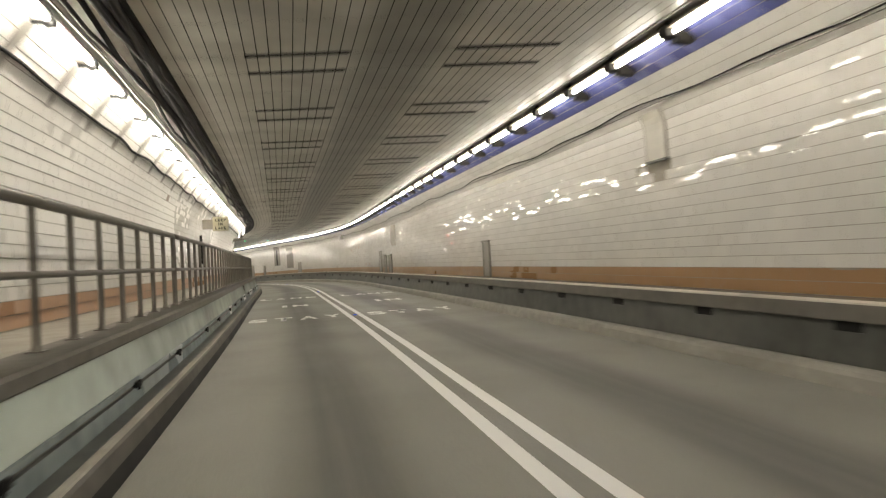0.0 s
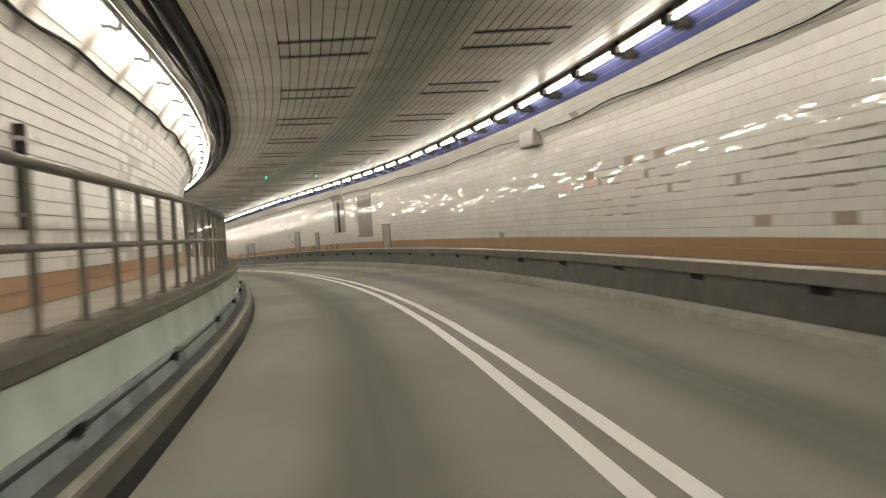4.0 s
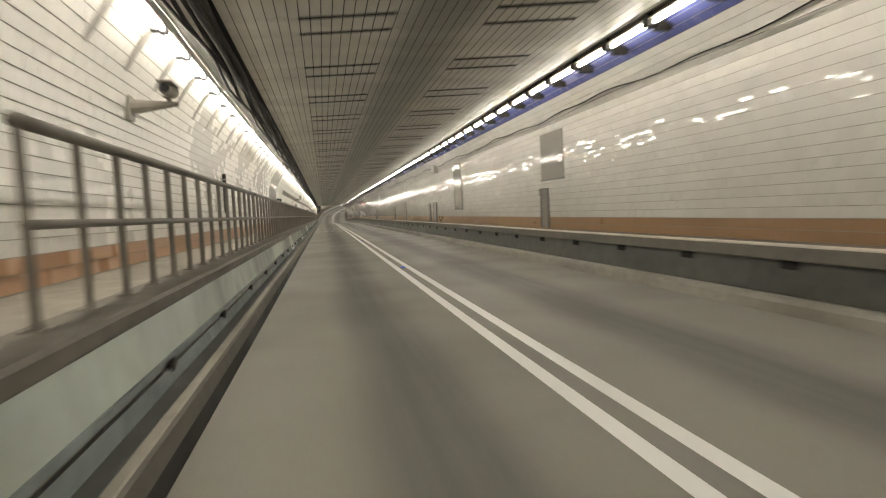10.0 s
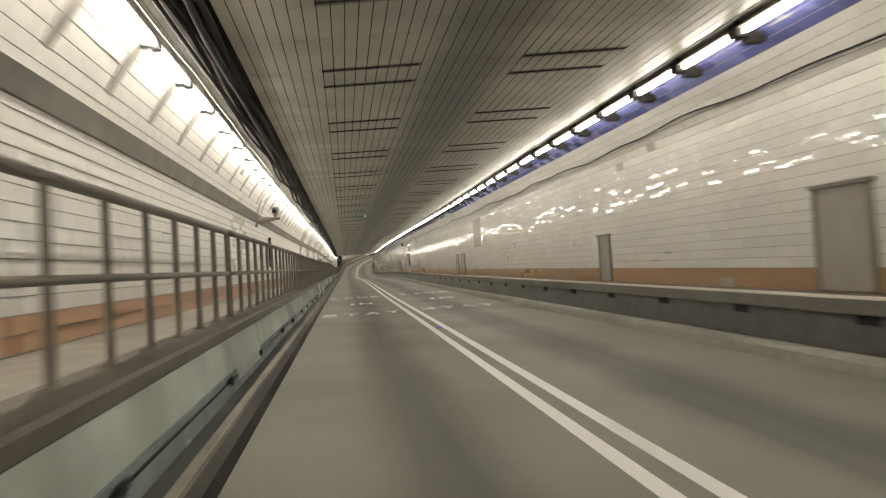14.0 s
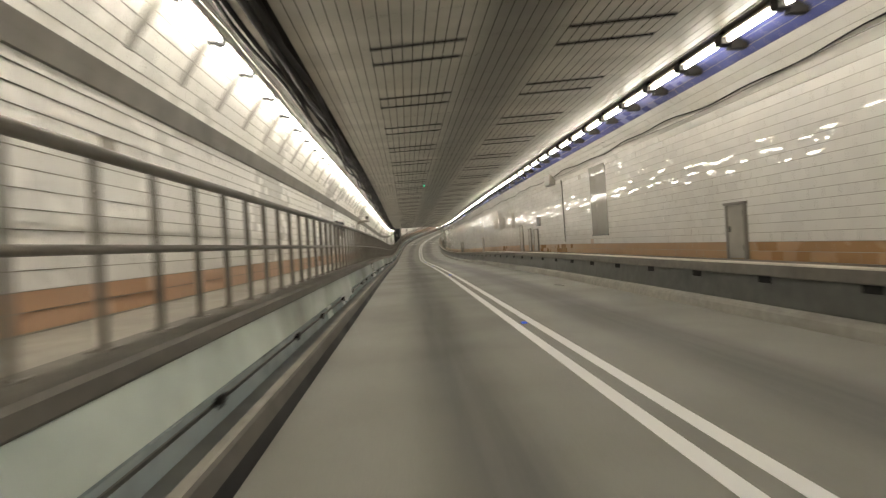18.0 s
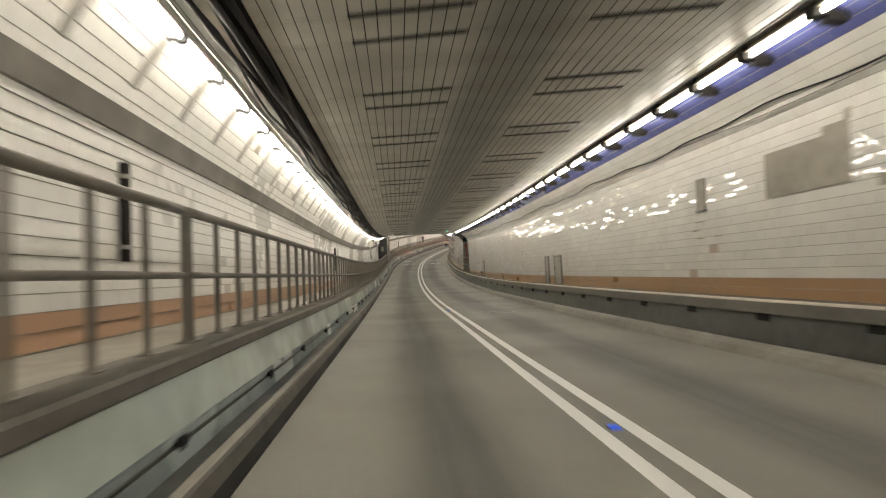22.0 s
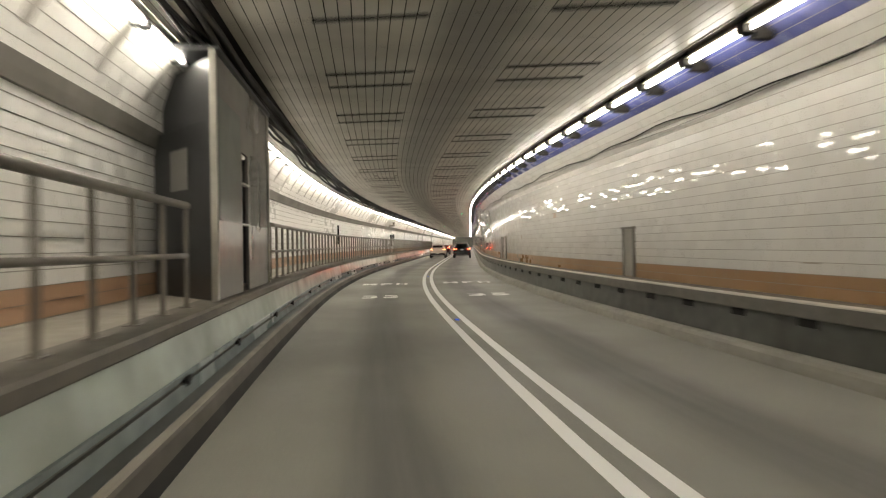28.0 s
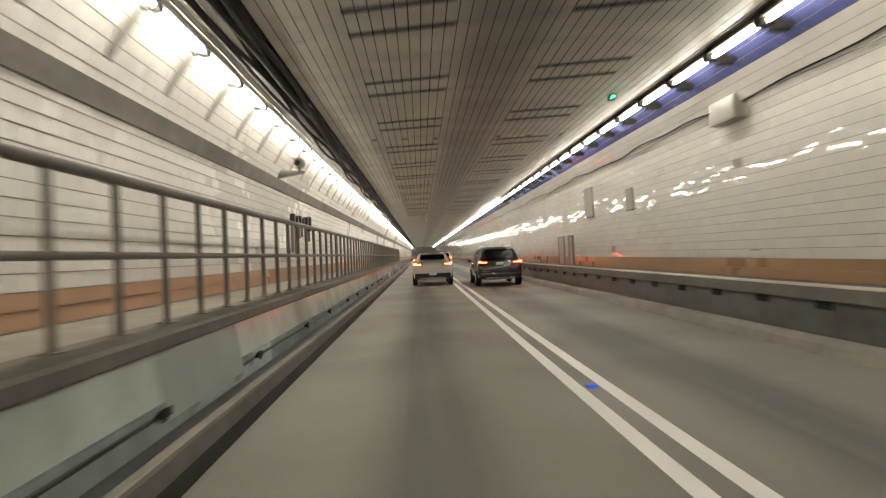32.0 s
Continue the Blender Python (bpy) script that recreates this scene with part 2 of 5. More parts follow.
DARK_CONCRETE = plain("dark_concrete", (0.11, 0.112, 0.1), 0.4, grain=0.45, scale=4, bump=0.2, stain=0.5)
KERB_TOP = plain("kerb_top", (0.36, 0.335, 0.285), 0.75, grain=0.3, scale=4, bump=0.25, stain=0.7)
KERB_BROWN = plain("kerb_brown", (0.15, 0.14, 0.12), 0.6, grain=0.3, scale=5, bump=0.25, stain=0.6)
GUTTER = plain("gutter_grey", (0.2, 0.205, 0.195), 0.5, grain=0.3, scale=4, bump=0.2, stain=0.5)
NOSING_LIT = plain("ledge_nosing_lit", (0.6, 0.56, 0.48), 0.6, grain=0.2, scale=6, stain=0.35)
WALK_LEFT = plain("walkway_slab", (0.34, 0.315, 0.265), 0.75, grain=0.25, scale=4, bump=0.25, stain=0.55)
WALK_DIRT = plain("walkway_dirt", (0.14, 0.115, 0.085), 0.8, grain=0.3, scale=5, stain=0.4)
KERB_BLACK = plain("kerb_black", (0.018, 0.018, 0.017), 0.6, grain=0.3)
BENCH = plain("bench_panel", (0.7, 0.79, 0.735), 0.15, grain=0.3, scale=1.6, stain=0.75)
DULL = plain("dull_panel", (0.42, 0.47, 0.44), 0.55, grain=0.15, scale=2, stain=0.4)
BENCH_LOW = plain("bench_base", (0.34, 0.4, 0.41), 0.25, grain=0.35, scale=3, stain=0.6)
TILE = glazed("wall_tile", (0.75, 0.733, 0.69), (0.42, 0.39, 0.34), 0.02, 0.045, bump=0.06)
TILE_STAINED = glazed("stained_tile", (0.46, 0.37, 0.3), (0.28, 0.22, 0.18), 0.4, 0.25)
TILE_DULL = glazed("dull_wall_tile", (0.88, 0.862, 0.82), (0.5, 0.47, 0.42), 0.26, 0.035, 0.2)
MORTAR = plain("mortar", (0.35, 0.325, 0.275), 0.9, grain=0.25, scale=9, bump=0.4)
SALMON = glazed("salmon_tile", (0.56, 0.345, 0.215), (0.36, 0.25, 0.17), 0.28, 0.05, 0.4)
ORANGE = glazed("orange_tile", (0.37, 0.222, 0.108), (0.25, 0.17, 0.11), 0.28, 0.05, 0.4)
BLUE = glazed("blue_tile", (0.1, 0.115, 0.29), (0.14, 0.14, 0.24), 0.16, 0.1, 0.5)
BAND = plain("grey_band", (0.18, 0.17, 0.148), 0.55, grain=0.35, scale=2.5, stain=0.8)
SHEET = glazed("cover_sheet", (0.33, 0.315, 0.285), (0.25, 0.235, 0.21), 0.03, 0.05, 0.6, bump=0.5)
REPAIR = plain("repair_mortar", (0.36, 0.335, 0.285), 0.85, grain=0.22, scale=5, bump=0.35, stain=0.55)
CEIL = ceiling_paint()
CEIL_SHADE = plain("ceiling_shade", (0.03, 0.028, 0.025), 0.9)
# shade inside slots, drains and gaps, put in as near-black colour
SLOT = plain("opening_shade", (0.012, 0.012, 0.011), 0.8)
HOUSING = plain("lamp_housing", (0.42, 0.37, 0.3), 0.5, grain=0.2, scale=4, stain=0.4)
SHADE_GREY = plain("grey_shade", (0.42, 0.4, 0.365), 0.5, grain=0.2, scale=9)
RAIL = plain("rail_paint", (0.17, 0.155, 0.13), 0.42, grain=0.22, scale=9, stain=0.4)
# black of cables and brackets, also of shade put in as colour
CABLE_AND_SHADE = plain("cable_and_shade_black", (0.02, 0.018, 0.016), 0.7, spec=0.25)
GREY_CABLE = plain("cable_grey", (0.2, 0.19, 0.17), 0.5)
STEEL = plain("steel_sheet", (0.36, 0.35, 0.32), 0.3, metal=0.5, grain=0.18, scale=2, stain=0.4)
DARK_STEEL = plain("dark_steel", (0.035, 0.036, 0.037), 0.35, grain=0.3, scale=3)
# pane colour holds the reflection of lit tiles as well as dust
BOOTH_GLASS = plain("booth_pane", (0.17, 0.185, 0.172), 0.08, grain=0.2, scale=2, stain=0.3)
BOOTH_STEEL = plain("booth_steel", (0.33, 0.315, 0.295), 0.26, metal=0.35, grain=0.25, scale=1.5, stain=0.5)
DOOR_FRAME = plain("door_frame", (0.2, 0.185, 0.16), 0.5, grain=0.2, scale=4, stain=0.4)
DOOR_GREY = plain("door_grey", (0.31, 0.288, 0.25), 0.45, grain=0.16, scale=3, stain=0.5)
PALE_IRON = plain("pale_iron", (0.4, 0.385, 0.335), 0.5, metal=0.2, grain=0.2, scale=8, stain=0.3)
SIGN_CREAM = plain("sign_cream", (0.6, 0.56, 0.4), 0.5, grain=0.12, scale=6, stain=0.3)
LETTER_BLACK = plain("letter_black", (0.03, 0.03, 0.025), 0.6)
LETTER_RED = plain("letter_red", (0.55, 0.05, 0.03), 0.6, grain=0.3)
WHITE_BOX = plain("camera_housing", (0.55, 0.53, 0.47), 0.45, grain=0.12)
CCTV_GREY = plain("camera_grey", (0.27, 0.25, 0.215), 0.5, grain=0.25, scale=6, stain=0.5)
LENS_GLASS = plain("lens_glass", (0.01, 0.01, 0.012), 0.05)
# unlit reflector given a weak glow in place of light thrown back
BLUE_STUD_GLOW = glow("blue_reflector_glow", (0.03, 0.14, 0.9), 0.5)
GLOW_WHITE = glow("tube_light", (1.0, 0.925, 0.79), 0.95 * TUBE_POWER)
GLOW_STRIP = glow("strip_light", (1.0, 0.932, 0.81), 0.86 * TUBE_POWER)
GLOW_RED = glow("red_sign_light", (1.0, 0.05, 0.03), 7.0)
GLOW_GREEN = glow("green_signal_light", (0.05, 1.0, 0.45), 6.0)


# ---------- mesh helpers ----------
def mesh_of(name, verts, faces, mat, uvs=None, smooth=False):
    me = bpy.data.meshes.new(name)
    me.from_pydata([tuple(v) for v in verts], [], faces)
    me.materials.append(mat)
    if uvs is not None:
        layer = me.uv_layers.new(name="tunnel")
        idx = np.zeros(len(me.loops), dtype=np.int32)
        me.loops.foreach_get("vertex_index", idx)
        layer.data.foreach_set("uv", np.asarray(uvs, dtype=np.float32)[idx].ravel())
    if smooth:
        me.polygons.foreach_set("use_smooth", [True] * len(me.polygons))
    me.update()
    return me


def sweep(name, profile, mat, s0=None, s1=None, ds=2.5, closed=False, parent=None, label="", category="", kind="structure", smooth=False, wander=None):
    """A profile of (u, z) points drawn along the tunnel as one sheet; wander(s) shifts it sideways."""
    s = np.arange(S0 if s0 is None else s0, (S1 if s1 is None else s1) + 0.01, ds)
    n, m = len(s), len(profile)
    shift = 0.0 if wander is None else wander(s)
    verts, uvs, run = [], [], 0.0
    for j, (u, z) in enumerate(profile):
        if j:
            run += math.hypot(u - profile[j - 1][0], z - profile[j - 1][1])
        verts += list(at(s, u + shift, z))
        uvs += [(run, q) for q in s]
    faces = []
    for j in range(m if closed else m - 1):
        a, c = j * n, (j + 1) % m * n
        faces += [(a + i, c + i, c + i + 1, a + i + 1) for i in range(n - 1)]
    if closed:
        faces += [tuple(j * n for j in range(m - 1, -1, -1)), tuple(j * n + n - 1 for j in range(m))]
    ob = new(name, mesh_of(name, verts, faces, mat, uvs, smooth))
    if parent:
        ob.parent = parent
        if label:
            tagged(ob, label)
    else:
        tagged(ob, label, category, "", kind)
    return ob


def part(name, bm, mat, parent, label=""):
    me = bpy.data.meshes.new(name)
    bm.to_mesh(me)
    bm.free()
    me.materials.append(mat)
    ob = new(name, me)
    ob.parent = parent
    if label:
        tagged(ob, label)
    return ob


def box(bm, x0, y0, z0, x1, y1, z1, bevel=0.0):
    r = bmesh.ops.create_cube(bm, size=1, matrix=Matrix.Translation(((x0 + x1) / 2, (y0 + y1) / 2, (z0 + z1) / 2)) @ Matrix.Diagonal((x1 - x0, y1 - y0, z1 - z0, 1)))
    if bevel:
        es = list({e for v in r["verts"] for e in v.link_edges})
        bmesh.ops.bevel(bm, geom=es, offset=bevel, segments=2, affect="EDGES", profile=0.7)
    return bm


def rod(bm, a, b, r, seg=10, r2=None):
    a, b = Vector(a), Vector(b)
    d = b - a
    m = Matrix.Translation((a + b) / 2) @ d.to_track_quat("Z", "Y").to_matrix().to_4x4()
    bmesh.ops.create_cone(bm, cap_ends=True, segments=seg, radius1=r, radius2=r if r2 is None else r2, depth=d.length, matrix=m)
    return bm


def thing(name, m, label, category, group="", kind=""):
    ob = new(name)
    ob.empty_display_size = 0.2
    ob.matrix_world = m
    return tagged(ob, label, category, group, kind)


def quads(name, corners, mat, uvs=None):
    """One mesh of loose four-cornered pieces; corners is (N, 4, 3)."""
    n = len(corners)
    me = bpy.data.meshes.new(name)
    me.vertices.add(4 * n)
    me.vertices.foreach_set("co", np.ascontiguousarray(corners, dtype=np.float32).ravel())
    me.loops.add(4 * n)
    me.loops.foreach_set("vertex_index", np.arange(4 * n, dtype=np.int32))
    me.polygons.add(n)
    me.polygons.foreach_set("loop_start", np.arange(0, 4 * n, 4, dtype=np.int32))
    me.materials.append(mat)
    if uvs is not None:
        me.uv_layers.new(name="tunnel").data.foreach_set("uv", np.ascontiguousarray(uvs, dtype=np.float32).ravel())
    me.update(calc_edges=True)
    return me


def line_of(name, s, u, z, r, mat, seg=6):
    """A cable or pipe through tunnel places, as a round tube mesh."""
    c = at(np.asarray(s, float), np.asarray(u, float), np.asarray(z, float))
    t = np.gradient(c, axis=0)
    t /= np.linalg.norm(t, axis=1)[:, None]
    side = np.cross(t, np.array([0, 0, 1.0]))
    ln = np.linalg.norm(side, axis=1)[:, None]
    side = np.where(ln < 0.2, np.cross(t, np.array([1.0, 0, 0])), side)
    side /= np.linalg.norm(side, axis=1)[:, None]
    up = np.cross(side, t)
    a = np.linspace(0, 2 * math.pi, seg, endpoint=False)
    v = (c[:, None, :] + r * (np.cos(a)[None, :, None] * side[:, None, :] + np.sin(a)[None, :, None] * up[:, None, :])).reshape(-1, 3)
    f = [(i * seg + j, i * seg + (j + 1) % seg, (i + 1) * seg + (j + 1) % seg, (i + 1) * seg + j) for i in range(len(c) - 1) for j in range(seg)]
    f += [tuple(range(seg - 1, -1, -1)), tuple((len(c) - 1) * seg + j for j in range(seg))]
    return mesh_of(name, v, f, mat, None, True)


# ---------- the tunnel's section ----------
MID, RAD = -0.45, 4.4
SHAPE = {1: (0.02, 3.45, 1.08), -1: (0.0, 2.75, 0.311)}        # lean, height where the lining begins to curve in, how sharply
CEIL_Z, CEIL_L, CEIL_R = 4.39, -3.46, 2.72
WALK_L, WALK_R = 0.98, 0.9


def lean_in(z, side):
    """How far the lining has come in at height z."""
    lean, start, arch = SHAPE[side]
    return lean * max(0.0, z - 1.2) + arch * max(0.0, z - start) ** 2


def bore(z, side, inset=0.0):
    """u of the lining at height z."""
    return MID + side * (RAD - inset - lean_in(z, side))


ARC_Z = np.linspace(0.5, 5.2, 471)
ARC_LEN = {side: np.concatenate([[0], np.cumsum(np.hypot(0.01, np.diff([lean_in(z, side) for z in ARC_Z])))]) for side in (1, -1)}


def bore_arc(z0, a, side, inset=0.0):
    """(u, z) at a metres up along the lining from the height z0."""
    run = ARC_LEN[side]
    z = float(np.interp(np.interp(z0, ARC_Z, run) + a, run, ARC_Z))
    return bore(z, side, inset), z


def lining(name, side, z0, z1, mat, label, n=8, inset=0.0, category="wall", **k):
    zs = np.linspace(z0, z1, n)
    return sweep(name, [(bore(z, side, inset), z) for z in zs], mat, label=label, category=category, **k)


# road, kerbs, bench walls and walkways
sweep("road", [(-3.22, 0.0), (3.52, 0.0)], ASPHALT, label="worn grey asphalt two-lane tunnel roadway", category="road")
sweep("kerb_foot_left", [(-3.15, -0.02), (-3.165, 0.03), (-3.185, 0.12)], KERB_BLACK, label="black foot of the kerb", category="kerb")
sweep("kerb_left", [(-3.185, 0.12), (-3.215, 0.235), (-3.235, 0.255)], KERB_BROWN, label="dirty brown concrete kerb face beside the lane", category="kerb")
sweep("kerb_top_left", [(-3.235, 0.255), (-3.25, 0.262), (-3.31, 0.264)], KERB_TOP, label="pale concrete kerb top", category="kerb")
sweep("gutter_left", [(-3.31, 0.264), (-3.325, 0.255), (-3.45, 0.26)], GUTTER, label="dirty grey strip behind the kerb", category="trim")
sweep("bench_wall_left", [(-3.45, 0.258), (-3.47, 0.385)], BENCH_LOW, label="blue-grey lower panels of the bench wall", category="wall")
sweep("bench_groove_left", [(-3.47, 0.385), (-3.495, 0.39), (-3.495, 0.412), (-3.474, 0.42)], DARK_CONCRETE, label="dark groove between the bench panels", category="trim")
sweep("bench_rail_left", [(-3.474, 0.42), (-3.476, 0.465), (-3.49, 0.475)], BENCH_LOW, label="blue-grey rail under the bench panels", category="trim")
sweep("bench_face_left", [(-3.49, 0.475), (-3.56, 0.85)], BENCH, label="glossy pale green bench wall panels", category="wall")
for s in np.arange(109.8, 330, 22.03):
    sweep("dull_panel", [(-3.45, 0.34), (-3.466, 0.43), (-3.545, 0.85)], DULL, s, s + 1.85, 0.925, label="dull grey-green panel of the bench wall", category="wall")
sweep("ledge_left", [(-3.56, 0.845), (-3.49, 0.85), (-3.47, 0.87), (-3.47, 0.955), (-3.5, 0.98), (-3.9, 0.98)], LEDGE, label="dirty concrete ledge under the railing", category="ledge")
sweep("walkway_left", [(-3.9, 0.976), (-4.9, 0.976)], WALK_LEFT, label="pale concrete raised walkway", category="walkway")
sweep("kerb_right", [(3.47, -0.02), (3.485, 0.07), (3.5, 0.14), (3.53, 0.185), (3.58, 0.207), (3.67, 0.215)], CONCRETE, label="rounded pale concrete kerb", category="kerb")
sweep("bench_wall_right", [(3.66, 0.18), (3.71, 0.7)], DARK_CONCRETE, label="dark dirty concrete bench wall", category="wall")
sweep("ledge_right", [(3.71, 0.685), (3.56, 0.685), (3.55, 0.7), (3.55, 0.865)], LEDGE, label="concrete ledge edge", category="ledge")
# highlight along the ledge's top edge, put into a pale colour
sweep("ledge_nosing_right", [(3.55, 0.865), (3.552, 0.885), (3.57, 0.9), (3.61, 0.902)], NOSING_LIT, label="nosing of the concrete ledge with its highlight put in as pale colour", category="ledge")
sweep("walkway_right", [(3.61, 0.9), (4.05, 0.898)], WALK_DIRT, label="narrow ledge walkway covered in brown dirt", category="walkway")


def line_u(s):
    """Where the painted centre line lies: it wanders a little."""
    return np.interp(s, [0, 7, 20, 32, 50, 63, 82, 100, 120, 139, 165, 180, 196, 219, 229, 242, 258, 268, 276, 289, 310, 520], [-0.09, -0.1, -0.05, -0.02, -0.14, -0.235, -0.195, -0.15, -0.12, -0.06, -0.02, -0.06, -0.045, 0.0, -0.04, 0.0, 0.06, 0.07, 0.13, 0.195, 0.2, 0.2])


for u in (-0.17, 0.17):
    sweep("lane_line", [(u - 0.078, 0.004), (u + 0.078, 0.004)], LINE_PAINT, wander=line_u, label="solid white painted centre line", category="road marking")

# recess for the exit in the right wall
REC0, REC1, REC_U = 250.6, 254.9, 4.75


def split_right(name, z0, z1, mat, label, n, inset=0.0):
    for a, b in ((S0, REC0), (REC1, S1)):
        sweep(name, [(bore(z, 1, inset), z) for z in np.linspace(z0, z1, n)], mat, a, b, (b - a) / round((b - a) / 0.9), label=label, category="wall")


TILE_DEEP = 0.014
BAY0, BAY1, BAY_Z, BAY_U = 66.0, 70.4, 3.6, -5.7      # bay in the left wall
for a, b, low in ((S0, BAY0, 0.9), (BAY1, S1, 0.9), (BAY0, BAY1, BAY_Z)):
    lining("wall_left", -1, low, 4.75, MORTAR, "mortar bed behind the wall tiles", 44, -TILE_DEEP, s0=a, s1=b, ds=(b - a) / round((b - a) / 0.9))
BAY_STEP = (BAY1 - BAY0) / 2
sweep("bay_wall", [(BAY_U, 0.95), (BAY_U, 3.7)], TILE_DULL, BAY0, BAY1, BAY_STEP, label="white tiled back wall of the walkway bay", category="wall")
sweep("bay_floor", [(-4.88, 0.974), (BAY_U - 0.02, 0.974)], WALKWAY, BAY0, BAY1, BAY_STEP, label="concrete floor of the walkway bay", category="floor")
sweep("bay_soffit", [(BAY_U - 0.02, BAY_Z + 0.02), (bore(BAY_Z, -1), BAY_Z + 0.02)], DARK_CONCRETE, BAY0, BAY1, BAY_STEP, label="dark soffit of the walkway bay", category="ceiling")
split_right("wall_right", 0.85, 4.62, MORTAR, "mortar bed behind the wall tiles", 44, -TILE_DEEP)
sweep("recess_wall", [(REC_U, 0.85), (REC_U, 4.6)], TILE, REC0 - 0.1, REC1 + 0.1, (REC1 - REC0 + 0.2) / 2, label="white tiled back wall of the exit recess", category="wall")
sweep("recess_floor", [(4.0, 0.902), (4.8, 0.902)], CONCRETE, REC0 - 0.1, REC1 + 0.1, (REC1 - REC0 + 0.2) / 2, label="concrete floor of the exit recess", category="floor")
sweep("recess_ceiling", [(3.0, 4.5), (4.8, 4.5)], DARK_CONCRETE, REC0 - 0.1, REC1 + 0.1, (REC1 - REC0 + 0.2) / 2, label="dark soffit of the exit recess", category="ceiling")
lining("grey_band_left", -1, 3.1, 3.34, BAND, "stained grey concrete band along the wall", 3, 0.03, "trim", s0=127.0, s1=S1)
# shade along the band's top edge, drawn as a black strip
sweep("grey_band_shade", [(bore(3.34, -1, 0.03), 3.34), (bore(3.36, -1, -0.01), 3.36)], CABLE_AND_SHADE, 127.0, S1, label="black strip put in for the shade above the grey band", category="trim")
sweep("grey_band_under", [(bore(3.1, -1, 0.03), 3.1), (bore(3.09, -1, -0.01), 3.09)], BAND, 127.0, S1, label="underside of the grey band", category="trim")

# plain walls that close both ends
for s in (S0, S1 - 0.5):
    c = at(np.full(4, s), np.array([-6.0, 6.0, 6.0, -6.0]), np.array([-0.1, -0.1, 5.0, 5.0]))
    tagged(new("end_wall", quads("end_wall", np.array([c]), DARK_CONCRETE)), "plain dark wall closing the tunnel", "wall", "", "structure")

# ceiling: painted strips hung under a sheet of painted shade, open at the vents
sweep("ceiling_void_shade", [(-4.6, CEIL_Z + 0.32), (3.8, CEIL_Z + 0.32)], CEIL_SHADE, label="near-black sheet standing in for the shade above the ceiling strips", category="ceiling")
# recess coloured black for the shade beside the strips
sweep("ceiling_edge_left", [(CEIL_L, CEIL_Z), (CEIL_L - 0.02, CEIL_Z + 0.12), (-3.95, CEIL_Z + 0.14), (bore(4.45, -1), CEIL_Z + 0.1)], CABLE_AND_SHADE, label="recess beside the ceiling strips with its shade put in as black", category="trim")
sweep("ceiling_edge_right", [(CEIL_R, CEIL_Z), (CEIL_R + 0.02, CEIL_Z + 0.03), (3.3, CEIL_Z + 0.03)], CEIL, label="painted ceiling margin", category="trim")
# lamp glint along the ceiling's end, put in as a pale strip
sweep("ceiling_glint_right", [(2.715, CEIL_Z - 0.004), (2.72, CEIL_Z - 0.016), (2.745, CEIL_Z - 0.016), (2.75, CEIL_Z + 0.03)], WHITE_BOX, label="slim pale strip standing in for the glint where the ceiling strips end", category="trim")
VENT_PAIR, VENT_W = 0.73, 0.045
SKEW = -0.24        # the slots lie askew to the tunnel by this much a metre across
VENT_L, VENT_R = (-2.4, -1.02), (0.43, 1.77)


def laid_out(anchors, step):
    """Places about a step apart that meet the anchors, on past both ends."""
    out = list(np.arange(anchors[0] - step, S0, -step)[::-1])
    for a, b in zip(anchors[:-1], anchors[1:]):
        n = max(1, round((b - a) / step))
        out += [a + (b - a) * i / n for i in range(n)]
    return out + list(np.arange(anchors[-1], S1, step))


VENTS = laid_out([16.68, 19.58, 33.71, 36.64, 57.45, 70.93, 79.23, 96.12, 104.58, 113.12, 115.96, 133.31, 142.37, 148.22, 168.6, 171.52, 180.17, 183.11, 191.8, 211.62, 228.87, 260.78,
                  272.57, 281.09, 292.84, 301.64], 2.88)
strips = [CEIL_L + k * (CEIL_R - CEIL_L) / 40 for k in range(41)]
cs, cu = [], []
for v, w in zip(VENTS[:-1], VENTS[1:]):
    cuts = [v - VENT_W, v + VENT_W, v + VENT_PAIR - VENT_W, v + VENT_PAIR + VENT_W, v + 1.75, w - VENT_W]
    for i, (a, c) in enumerate(zip(cuts[:-1], cuts[1:])):
        slot = i in (0, 2)
        for u0, u1 in zip(strips[:-1], strips[1:]):
            m = (u0 + u1) / 2
            if slot and (VENT_L[0] < m < VENT_L[1] or VENT_R[0] < m < VENT_R[1]):
                continue
            cs.append((a, c))
            cu.append((u0 + 0.006, u1 - 0.006))
cs, cu = np.array(cs), np.array(cu)
tilt = np.random.normal(0, 0.0001, (len(cs), 4))
gap = np.where(np.random.rand(len(cs)) < 0.2, 0.006, 0.0015)
ua = np.stack([cu[:, 0], cu[:, 1], cu[:, 1], cu[:, 0]], 1)
sa = np.stack([cs[:, 0] + gap, cs[:, 0] + gap, cs[:, 1] - gap, cs[:, 1] - gap], 1) + SKEW * (ua - sum(VENT_L) / 2)
ceiling = tagged(new("ceiling", quads("ceiling", at(sa, ua, CEIL_Z + tilt)[:, ::-1], CEIL, np.stack([ua, sa], -1)[:, ::-1])),
                 "sooty painted ceiling of long narrow strips", "ceiling", "", "structure")

# wall tiles
COURSE, LONG = 0.155, 0.31
PATCHES = [(7.9, 8.4, 2.6, 2.95)]        # bare mortar where tiles came off: s0, s1, z0, z1
